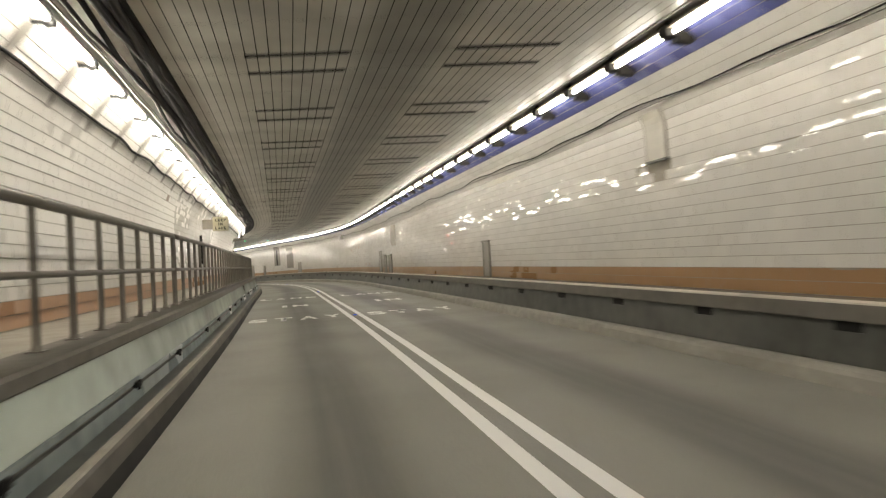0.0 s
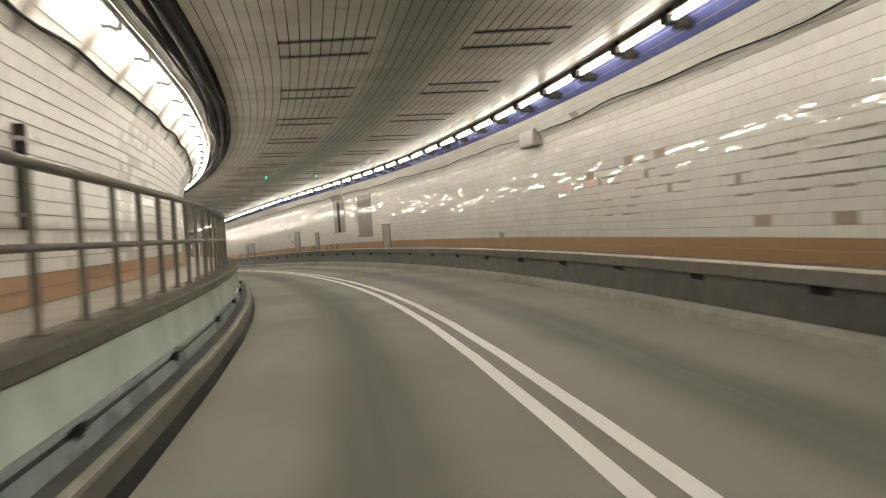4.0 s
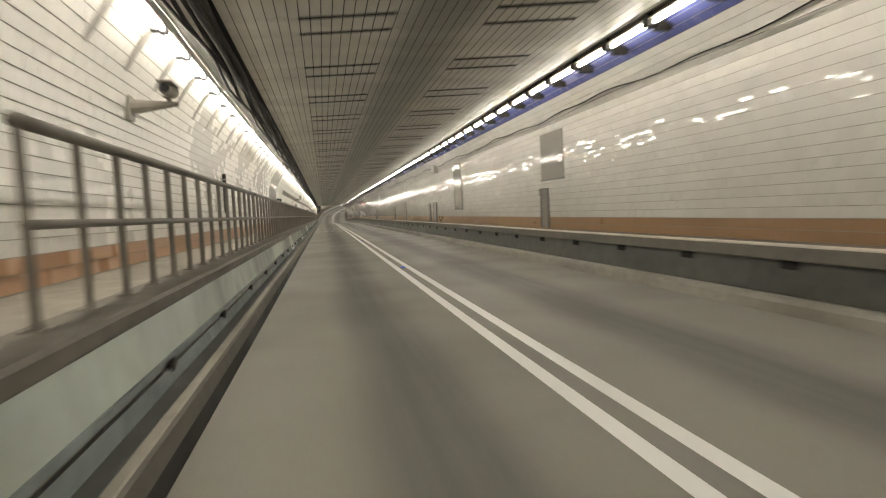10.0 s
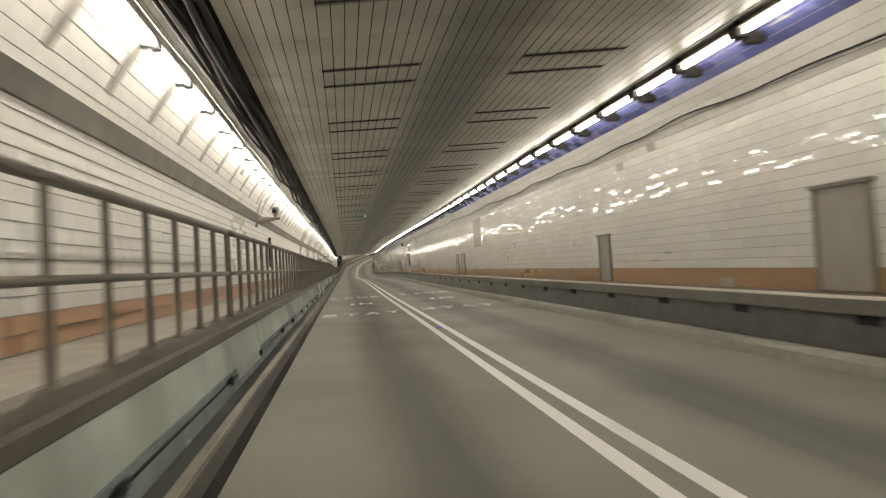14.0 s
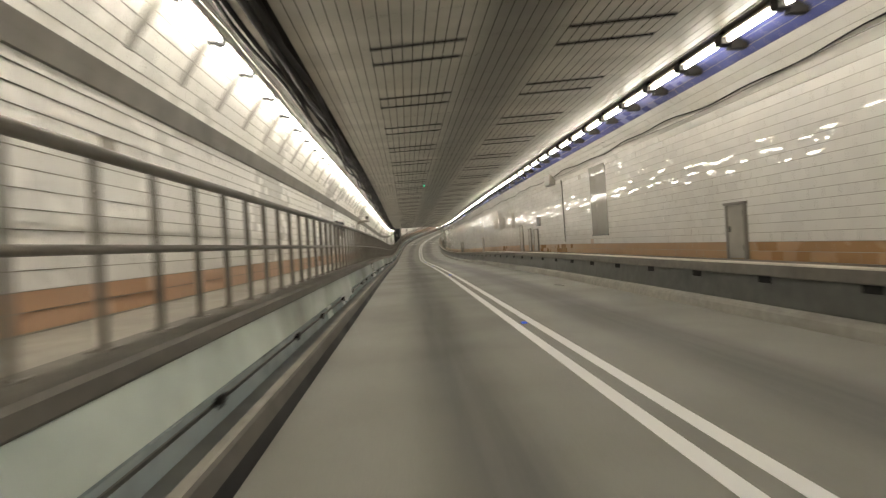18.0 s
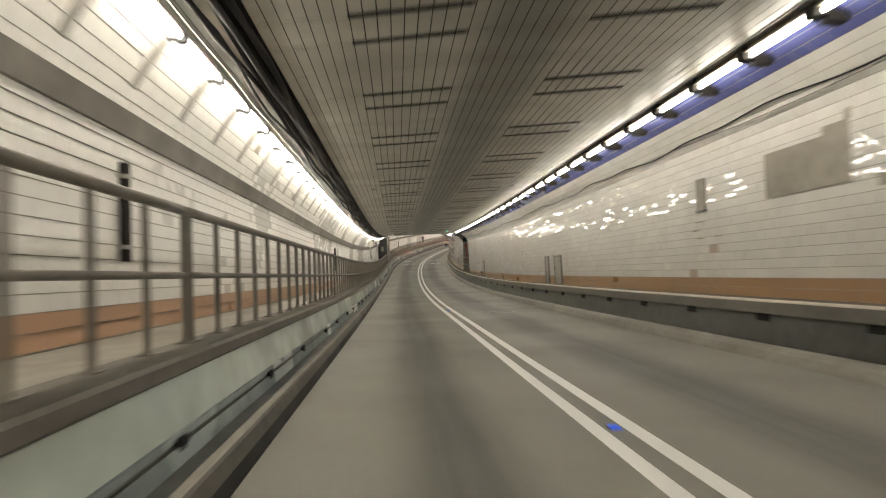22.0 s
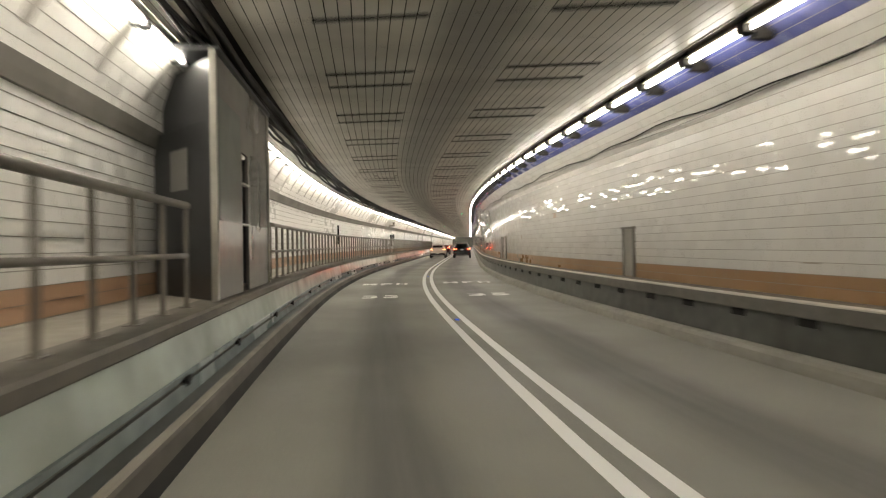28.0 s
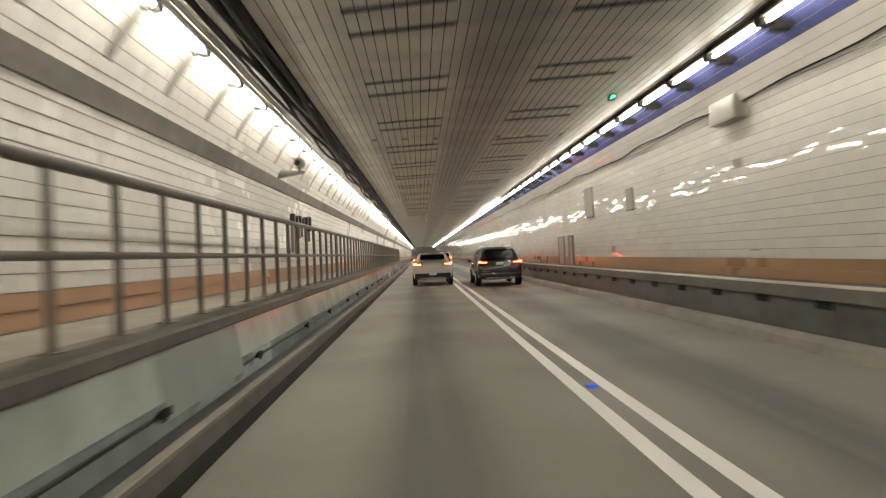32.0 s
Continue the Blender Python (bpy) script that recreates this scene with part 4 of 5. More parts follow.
EARLY_DOORS = ((-1.0, 0.5, 2.0), (16.5, 0.52, 2.0), (32.1, 0.8, 1.92), (33.6, 0.46, 1.92), (35.3, 0.66, 2.2), (59.85, 0.82, 2.0), (69.1, 0.46, 1.97), (72.6, 0.82, 2.2), (83.9, 1.0, 1.95), (85.5, 0.62, 1.96),
                 (102.8, 0.5, 2.02), (119.2, 0.84, 2.0), (120.85, 0.5, 2.0), (131.2, 0.82, 2.28), (137.9, 0.54, 2.02))
LATER_DOORS = ((154.55, 0.76, 2.0), (156.1, 0.56, 2.02), (173.05, 0.56, 1.93),
                 (189.1, 0.76, 1.94), (190.4, 0.48, 2.0), (192.4, 0.76, 2.24), (207.2, 0.5, 1.96), (223.1, 0.86, 1.95), (224.6, 0.44, 1.96), (241.5, 0.5, 1.96), (256.9, 0.66, 2.3), (258.5, 0.38, 1.92),
                 (261.55, 0.92, 1.9), (275.6, 0.5, 2.0), (290.95, 0.82, 1.98), (292.4, 0.56, 1.97), (309.3, 0.48, 1.98), (324.6, 0.56, 1.98), (326.0, 0.8, 1.98), (342.5, 0.5, 1.98))
for s, w, z1 in EARLY_DOORS + LATER_DOORS:
    utility_door(s, w, z1)


def wall_board(name, label, category, s0, s1, z0, z1, mat, inset=0.014, seam=None, slit=None, side=1, sill=True):
    """A sheet that follows the lining, with a raised rim and a sill."""
    sm = (s0 + s1) / 2
    t = thing(name, place(sm, bore((z0 + z1) / 2, side), (z0 + z1) / 2), label, category)
    inv = t.matrix_world.inverted()

    def piece(pname, a, b, za, zb, i0, i1, m, lab=""):
        zs = np.linspace(za, zb, 9)
        prof = [(bore(z, side, i1), z) for z in zs] + [(bore(z, side, i0), z) for z in zs[::-1]]
        if side < 0:
            prof = prof[::-1]
        ob = sweep(pname, prof, m, a, b, (b - a) / 2, True, t, lab)
        ob.data.transform(inv)

    if slit:
        piece("sheet", s0, slit[0], z0, z1, -0.005, inset, mat)
        piece("sheet", slit[1], s1, z0, z1, -0.005, inset, mat)
        piece("sheet", slit[0], slit[1], slit[2], z1, -0.005, inset, mat)
        piece("gap", slit[0], slit[1], z0, slit[2], -0.012, inset * 0.4, SLOT, "black filling for the shade in the open gap")
    elif seam:
        piece("sheet", s0, seam - 0.006, z0, z1, -0.005, inset, mat)
        piece("sheet", seam + 0.006, s1, z0, z1, -0.005, inset, mat)
    else:
        piece("sheet", s0, s1, z0, z1, -0.005, inset, mat)
    if sill:
        piece("rim", s0 - 0.014, s0, z0, z1, -0.005, inset + 0.004, DOOR_GREY)
        piece("rim", s1, s1 + 0.014, z0, z1, -0.005, inset + 0.004, DOOR_GREY)
        piece("sill", s0 - 0.03, s1 + 0.03, z0 - 0.035, z0, -0.005, inset + 0.025, DARK_CONCRETE)


BOARD = "tall grey steel sheet covering an opening in the tile wall"
wall_board("cover_sheet", BOARD, "panel", 61.45, 63.1, 1.5, 3.6, SHEET, seam=62.6)
wall_board("cover_sheet", "steel sheet with an open black gap over a wall opening", "panel", 64.85, 66.35, 1.85, 3.85, SHEET, slit=(65.5, 65.86, 3.5))
wall_board("cover_sheet", BOARD, "panel", 112.76, 114.25, 1.55, 3.6, SHEET, seam=113.7)
wall_board("cover_sheet", BOARD, "panel", 179.7, 181.12, 1.49, 3.6, SHEET, seam=180.6)
wall_board("notice_board", "plain grey board fixed high on the tile wall", "panel", 101.5, 103.0, 2.25, 3.5, SHEET)
wall_board("notice_board", "plain grey board fixed high on the tile wall", "panel", 150.4, 151.8, 2.28, 3.52, DOOR_GREY)
wall_board("niche_cover", "narrow grey cover plate high on the tile wall", "panel", 7.9, 8.4, 2.95, 3.72, WHITE_BOX, 0.03)
wall_board("niche_cover", "narrow grey cover plate high on the tile wall", "panel", 321.6, 322.4, 2.5, 3.42, DOOR_GREY, 0.04)
wall_board("niche_cover", "narrow grey cover plate high on the tile wall", "panel", 318.2, 318.6, 2.45, 3.0, DOOR_GREY, 0.04)
wall_board("conduit_cover", "narrow dark conduit cover down the tile wall", "conduit", 299.05, 299.17, 2.5, 3.7, DOOR_GREY, 0.05, sill=False)
wall_board("conduit_cover", "slim grey conduit down the tile wall", "conduit", 184.34, 184.39, 1.3, 3.6, GREY_CABLE, 0.035, sill=False)
wall_board("niche_cover", "small grey plate on the tile wall", "panel", 212.95, 213.2, 2.5, 3.1, DOOR_GREY, 0.03)
wall_board("niche_cover", "small dark plate on the tile wall", "panel", 188.2, 188.7, 2.08, 2.45, DARK_CONCRETE, 0.05)


REPAIRS = [  # rectangles of one repair: s0, s1, z0, z1
    [(30.2, 31.5, 2.36, 3.5), (31.5, 31.62, 2.42, 3.3), (31.62, 31.76, 2.5, 3.05)],
    [(194.2, 195.0, 2.2, 3.02)],
    [(196.95, 198.2, 2.28, 2.95), (198.2, 199.15, 2.2, 3.3), (197.75, 198.02, 2.95, 3.05)],
    [(200.36, 201.4, 2.36, 2.97), (199.45, 200.36, 2.36, 3.25), (199.92, 200.04, 3.25, 3.35), (199.5, 199.62, 3.25, 3.38), (200.2, 200.28, 2.26, 2.36)],
    [(207.2, 208.25, 2.36, 2.98), (206.5, 207.2, 2.44, 2.86), (206.72, 206.84, 2.86, 3.3)],
    [(208.6, 209.0, 2.34, 2.5)],
    [(209.9, 211.15, 2.46, 3.16), (209.42, 209.9, 2.46, 3.28), (209.4, 209.5, 3.28, 3.42)]]


def repair(rects):
    """Smooth grey mortar trowelled over lost tiles, a little proud of the wall."""
    s0, z0 = rects[0][0], rects[0][2]
    t = thing("mortar_repair", place(s0, bore(z0, 1), z0), "rough grey mortar repair with stepped edges on the tile wall", "wall repair", "mortar repairs")
    inv = t.matrix_world.inverted()
    for a, b, c, d in rects:
        zs = np.linspace(c, d, 5)
        prof = [(bore(z, 1, 0.011 if c < z < d else 0.007), z) for z in zs] + [(bore(z, 1, -0.01), z) for z in zs[::-1]]
        sweep("patch", prof, REPAIR, a, b, (b - a) / 2, True, t).data.transform(inv)


for rects in REPAIRS:
    repair(rects)


def speaker_box(s, z):
    t = thing("junction_box", place(s, bore(z, 1) - 0.1, z), "grey metal junction box hung under the lamps on the wall", "box", "junction boxes")
    bm = bmesh.new()
    box(bm, -0.1, -0.42, -0.2, 0.12, 0.42, 0.2, 0.02)
    part("body", bm, DOOR_GREY, t)
    bm = bmesh.new()
    box(bm, -0.115, -0.38, -0.17, -0.1, 0.38, 0.17, 0.006)
    part("lid", bm, STEEL, t)
    bm = bmesh.new()
    rod(bm, (0.02, -0.2, 0.2), (0.02, -0.2, 0.42), 0.015, 8)
    rod(bm, (0.02, 0.2, 0.2), (0.02, 0.2, 0.42), 0.015, 8)
    part("conduit", bm, CABLE_AND_SHADE, t)


for s in (47.5, 118.0, 185.5, 313.2):
    speaker_box(s, 3.72)

# ---------- exit recess ----------
ex = thing("exit_pillar", place(REC1, 4.36, 0.9), "concrete return wall with red EXIT letters beside the recess", "pillar")
bm = bmesh.new()
box(bm, -0.42, 0.0, 0, 0.42, 0.25, 3.62, 0.02)
part("shaft", bm, MORTAR, ex)
bm = bmesh.new()
box(bm, -0.34, -0.03, 0.75, 0.1, 0.0, 2.55, 0.01)
plate = part("plate", bm, DOOR_GREY, ex, "pale plate behind the letters")
for c, z in (("E", 2.1), ("X", 1.68), ("I", 1.26), ("T", 0.84)):
    me = GLYPHS[c].copy()
    me.materials.clear()
    me.materials.append(LETTER_RED)
    ob = new("letter", me)
    ob.parent = ex
    w = 0.09 if c == "I" else 0.24
    ob.matrix_basis = Matrix.Translation((-0.12 - w / 2, -0.036, z)) @ Matrix.Rotation(radians(90), 4, "X") @ Matrix.Diagonal((w, 0.3, 1, 1))
bm = bmesh.new()
box(bm, -0.44, -0.06, 2.62, 0.44, 0.0, 3.0, 0.02)
part("hood", bm, DARK_STEEL, ex, "dark steel hood")
nr = thing("exit_pillar", place(REC0, 4.36, 0.9), "dark steel-edged return wall on the near side of the recess", "pillar")
bm = bmesh.new()
box(bm, -0.42, -0.25, 0, 0.42, 0.0, 3.62, 0.02)
part("shaft", bm, DARK_CONCRETE, nr)
bm = bmesh.new()
box(bm, -0.47, -0.3, 0, -0.42, 0.03, 3.6, 0.01)
part("edge", bm, DARK_STEEL, nr, "black steel edge")
rr = thing("recess_rail", place((REC0 + REC1) / 2, 3.92, 0.9), "two-bar steel pipe rail across the exit recess", "railing")
for z in (1.22, 0.62):
    bm = bmesh.new()
    rod(bm, (0, -2.1, z), (0, 2.1, z), 0.028, 10)
    part("bar", bm, STEEL, rr)
for y in (-2.05, -0.7, 0.7, 2.05):
    bm = bmesh.new()
    rod(bm, (0, y, 0), (0, y, 1.22), 0.024, 8)
    part("post", bm, RAIL, rr)
for s, u, z in ((250.0, 2.98, 4.33), (248.65, 2.98, 4.33)):
    t = thing("exit_light", place(s, u, z), "red glowing exit light box beside the lamps", "sign light")
    bm = bmesh.new()
    box(bm, -0.08, -0.02, -0.14, 0.08, 0.12, 0.1, 0.02)
    part("case", bm, DARK_STEEL, t)
    bm = bmesh.new()
    box(bm, -0.066, -0.028, -0.12, 0.066, -0.018, 0.08, 0.004)
    part("glass", bm, GLOW_RED, t, "glowing red face")

# ---------- left wall: signs, boxes, cameras, niche ----------
sg2 = thing("lane_sign", place(21.8, -4.02, 3.13), "cream sign box reading KEEP IN LANE on a wall bracket", "sign")
bm = bmesh.new()
box(bm, -0.26, 0, -0.25, 0.26, 0.14, 0.25, 0.03)
part("case", bm, SIGN_CREAM, sg2)
bm = bmesh.new()
box(bm, -0.6, 0.04, -0.18, -0.26, 0.12, 0.16, 0.01)
part("bracket", bm, DOOR_GREY, sg2, "grey wall bracket")
up = Matrix.Rotation(radians(90), 4, "X")
for word, z, half in (("KEEP", 0.08, 0.18), ("IN", -0.06, 0.07), ("LANE", -0.2, 0.18)):
    letters(sg2, word, -half, half, 0.1, LETTER_BLACK, Matrix.Translation((0, -0.004, z)) @ up)


def hose_bar(s, z0, z1):
    t = thing("wall_conduit", place(s, bore((z0 + z1) / 2, -1) + 0.05, z0), "short black upright conduit fixed to the wall tiles", "conduit", "upright conduits")
    bm = bmesh.new()
    box(bm, -0.045, -0.04, 0, 0.045, 0.04, z1 - z0, 0.015)
    part("tube", bm, CABLE_AND_SHADE, t)
    bm = bmesh.new()
    for z in (0.15, z1 - z0 - 0.15):
        box(bm, -0.06, -0.06, z - 0.02, 0.05, 0.06, z + 0.02)
    part("clip", bm, STEEL, t)


for s in (22.85, 40.3, 63.4, 64.4, 84.0, 104.2, 146.3, 208.8, 229.8, 295.5):
    hose_bar(s, 1.75, 2.8)


def meter_box(s, z0, z1, w):
    t = thing("switch_box", place(s, bore((z0 + z1) / 2, -1) + 0.07, z0), "dark narrow switch box with a grey conduit on wall tiles", "box", "switch boxes")
    bm = bmesh.new()
    box(bm, -0.06, -w / 2, 0, 0.06, w / 2, z1 - z0, 0.012)
    part("body", bm, DARK_STEEL, t)
    bm = bmesh.new()
    box(bm, 0.06, -w / 2 + 0.02, 0.03, 0.068, w / 2 - 0.02, z1 - z0 - 0.03, 0.004)
    part("lid", bm, DARK_CONCRETE, t)
    bm = bmesh.new()
    box(bm, -0.05, -w / 3, -0.75 if w > 0.12 else -0.3, 0.02, w / 3, 0.0, 0.008)
    part("conduit", bm, DOOR_GREY, t)


for base in (122.6, 186.6, 318.5):
    for ds, z0, z1, w in ((0.0, 2.42, 2.66, 0.13), (0.4, 2.3, 2.62, 0.15), (0.8, 2.35, 2.66, 0.12), (1.15, 2.4, 2.62, 0.1), (1.7, 2.38, 2.68, 0.13), (2.15, 2.3, 2.72, 0.09)):
        meter_box(base + ds, z0, z1, w)


def cctv(s, z, size=1.0, u=-4.3):
    t = thing("security_camera", place(s, u, z), "dusty grey security camera on a tapered arm below the lamps", "camera", "security cameras")
    t.scale = (size, size, size)
    bm = bmesh.new()
    rod(bm, (0.05, -0.19, 0.13), (0.05, 0.17, 0.15), 0.075, 14, 0.085)
    box(bm, -0.04, -0.24, 0.205, 0.14, 0.2, 0.222, 0.006)
    part("housing", bm, CCTV_GREY, t)
    bm = bmesh.new()
    rod(bm, (0.05, -0.19, 0.13), (0.05, -0.21, 0.13), 0.055, 14)
    part("lens", bm, LENS_GLASS, t)
    bm = bmesh.new()
    rod(bm, (-0.42, 0, -0.07), (0.16, 0, -0.035), 0.1, 10, 0.028)
    box(bm, -0.46, -0.11, -0.24, -0.4, 0.11, 0.14, 0.012)
    rod(bm, (0.05, 0, -0.04), (0.05, 0, 0.07), 0.03, 8)
    box(bm, -0.01, -0.05, 0.04, 0.11, 0.05, 0.06, 0.006)
    part("bracket", bm, CCTV_GREY, t)
    bm = bmesh.new()
    rod(bm, (-0.4, 0.02, 0.1), (-0.3, 0.02, 0.5), 0.012, 6)
    part("cable", bm, CABLE_AND_SHADE, t)


for s, z, k in ((38.3, 3.42, 1.15), (69.4, 3.42, 1.1), (96.4, 3.26, 1.1), (143.5, 3.26, 1.2), (197.5, 3.2, 1.1), (255.4, 3.75, 1.5), (260.4, 3.5, 1.2), (316.9, 3.52, 1.1)):
    cctv(s, z, k)
cb = thing("junction_box", place(254.2, -4.3, 3.62), "large pale equipment box on the wall below the lamps", "box")
bm = bmesh.new()
box(bm, -0.25, -0.35, -0.28, 0.14, 0.35, 0.28, 0.03)
part("body", bm, WHITE_BOX, cb)
bm = bmesh.new()
rod(bm, (-0.1, -0.2, -0.27), (-0.12, -0.15, -1.3), 0.05, 8)
part("conduit", bm, WHITE_BOX, cb)

# niche with a red light on the left wall
def jamb(s, ahead):
    """A return wall of the bay at s, lying ahead of it or behind it."""
    t = thing("bay_jamb", place(s, BAY_U, 0.97), "brown steel-edged return wall of the walkway bay", "pillar")
    zs = [0.97, 1.9, 2.75, 3.0, 3.3, BAY_Z + 0.1]
    prof = [(BAY_U, zs[0])] + [(bore(z, -1, -0.02), z) for z in zs] + [(BAY_U, zs[-1])]
    bm = bmesh.new()
    face = bm.faces.new([bm.verts.new((u - BAY_U, 0, z - 0.97)) for u, z in prof])
    up = bmesh.ops.extrude_face_region(bm, geom=[face])
    bmesh.ops.translate(bm, vec=(0, 0.12 * ahead, 0), verts=[v for v in up["geom"] if isinstance(v, bmesh.types.BMVert)])
    bmesh.ops.recalc_face_normals(bm, faces=bm.faces)
    part("return_wall", bm, DOOR_GREY if ahead > 0 else LEDGE, t)
    bm = bmesh.new()
    rows = [[bm.verts.new((bore(z, -1, i) - BAY_U, y, z - 0.97)) for y, i in ((-0.14 * ahead, -0.03), (-0.14 * ahead, 0.05), (0.03 * ahead, 0.05), (0.03 * ahead, -0.03))] for z in zs]
    for p, q in zip(rows[:-1], rows[1:]):
        for i in range(4):
            bm.faces.new((p[i], p[(i + 1) % 4], q[(i + 1) % 4], q[i]))
    bm.faces.new(rows[0][::-1])
    bm.faces.new(rows[-1])
    bmesh.ops.recalc_face_normals(bm, faces=bm.faces)
    part("edge", bm, LEDGE, t, "brown steel edge")


jamb(BAY0, -1)
jamb(BAY1, 1)
bc = thing("cabinet", place(69.3, -5.45, 0.976), "dark steel cabinet standing in the walkway bay", "cabinet")
bm = bmesh.new()
box(bm, -0.22, -0.3, 0, 0.2, 0.3, 1.35, 0.02)
part("body", bm, DARK_STEEL, bc)
bm = bmesh.new()
box(bm, 0.2, -0.27, 0.05, 0.215, 0.27, 1.3, 0.006)
cd = part("door", bm, DARK_CONCRETE, bc)
bm = bmesh.new()
box(bm, 0.215, 0.16, 0.62, 0.24, 0.19, 0.78, 0.005)
part("handle", bm, STEEL, cd, "steel handle")
for s in (67.6, 68.1):
    t = thing("wall_conduit", place(s, -5.62, 0.976), "grey upright conduit on the back wall of the bay", "conduit", "bay conduits")
    bm = bmesh.new()
    rod(bm, (0, 0, 0), (0, 0, 2.62), 0.045, 10)
    part("tube", bm, DOOR_GREY, t)
    bm = bmesh.new()
    for z in (0.5, 1.9):
        box(bm, -0.06, -0.06, z - 0.02, 0.055, 0.06, z + 0.02)
    part("clip", bm, STEEL, t)
rl = thing("exit_light", place(65.3, -4.22, 3.37), "red glowing exit light box over the doorway", "sign light")
bm = bmesh.new()
box(bm, -0.28, 0.0, -0.14, 0.28, 0.12, 0.14, 0.02)
part("case", bm, DARK_STEEL, rl)
bm = bmesh.new()
box(bm, -0.25, -0.012, -0.115, 0.25, 0.0, 0.115, 0.004)
part("glass", bm, GLOW_RED, rl, "glowing red face")
bm = bmesh.new()
box(bm, -0.5, 0.03, -0.05, -0.28, 0.09, 0.05, 0.01)
part("bracket", bm, STEEL, rl)

# ---------- steel booth on the left walkway ----------
bt = thing("booth", place(272.8, -3.62, WALK_L), "dark steel attendant booth with narrow windows on the walkway", "booth")
B0, B1, BH = -1.88, 1.88, 3.12
bm = bmesh.new()
box(bm, -0.05, B0, 0, 0.0, -0.32, BH, 0.006)
box(bm, -0.05, 0.12, 0, 0.0, B1, BH, 0.006)
box(bm, -0.05, -0.32, 2.1, 0.0, 0.12, BH, 0.006)
part("front_panel", bm, BOOTH_STEEL, bt)
bm = bmesh.new()
# black slab in place of the unlit inside
box(bm, -0.2, -0.32, 0.02, -0.16, 0.12, 2.1)
part("doorway", bm, SLOT, bt, "black slab for the shade inside the half-open door")
bm = bmesh.new()
box(bm, -0.06, -0.34, 1.0, 0.012, 0.14, 1.03, 0.004)
box(bm, -0.06, -0.34, 1.62, 0.012, 0.14, 1.65, 0.004)
part("door_bar", bm, STEEL, bt)
for y0, y1 in ((-1.7, -0.45), (0.25, 0.85), (1.0, 1.75)):
    bm = bmesh.new()
    box(bm, -0.01, y0, 1.02, 0.01, y1, 2.6 if y0 < 0 else 2.15, 0.004)
    part("window", bm, BOOTH_GLASS, bt, "dusty window pane with reflected tiles put in as grey-green")
for y in (B0, B1):
    bm = bmesh.new()
    box(bm, -0.05, y - 0.03, 0, 0.03, y + 0.03, BH, 0.01)
    part("corner_post", bm, PALE_IRON, bt, "bare steel corner post")


def slanted(x0, y0, x1, y1, z0, z1, thick):
    """An upright slab between two plan points."""
    bm = bmesh.new()
    foot = [bm.verts.new((x, y, z0)) for x, y in ((x0, y0), (x1, y1), (x1, y1 + thick), (x0, y0 + thick))]
    face = bm.faces.new(foot)
    up = bmesh.ops.extrude_face_region(bm, geom=[face])
    bmesh.ops.translate(bm, vec=(0, 0, z1 - z0), verts=[v for v in up["geom"] if isinstance(v, bmesh.types.BMVert)])
    bmesh.ops.recalc_face_normals(bm, faces=bm.faces)
    return bm


part("side_panel", slanted(-0.05, B0 + 0.05, -1.22, -0.4, 0, 2.3, 0.04), DARK_STEEL, bt)
part("side_panel", slanted(-0.05, B1 - 0.05, -1.22, B1 - 0.05, 0, 2.3, 0.04), DARK_STEEL, bt)
part("top_panel", slanted(-0.05, B0 + 0.05, -1.0, -0.68, 2.3, 3.05, 0.04), DARK_STEEL, bt)
part("side_window", slanted(-0.5, B0 + 0.05 + 0.52, -0.85, B0 + 0.05 + 0.96, 1.45, 2.0, 0.03), STEEL, bt, "pale side window")
bm = bmesh.new()
box(bm, -0.55, B0, BH, 0.06, B1, BH + 0.06, 0.01)
part("roof", bm, DARK_STEEL, bt)


# ---------- the cars ahead ----------
def car_paint(name, color, flake=0.25):
    mat = plain(name, color, 0.3, metal=flake, grain=0.05, scale=3)
    mat.node_tree.nodes["Principled BSDF"].inputs["Coat Weight"].default_value = 0.7
    return mat


PAINTS = {"white": car_paint("pearl_white_paint", (0.62, 0.58, 0.52), 0.1), "black": car_paint("black_green_paint", (0.016, 0.02, 0.018), 0.0), "red": car_paint("dark_red_paint", (0.12, 0.02, 0.02)),
          "silver": car_paint("silver_paint", (0.45, 0.44, 0.41), 0.5)}
GLASS_DARK = plain("tinted_glass", (0.008, 0.009, 0.01), 0.16, grain=0.05)
TYRE = plain("tyre_rubber", (0.014, 0.014, 0.014), 0.8)
TRIM_BLACK = plain("black_trim", (0.02, 0.02, 0.02), 0.55)
PLATE = plain("number_plate", (0.62, 0.66, 0.62), 0.4)
TAIL = {"red": glow("tail_light_red", (1.0, 0.05, 0.02), 50.0), "amber": glow("tail_light_amber", (1.0, 0.2, 0.06), 24.0)}
LAMP_DARK = plain("lamp_lens_red", (0.2, 0.012, 0.012), 0.1)


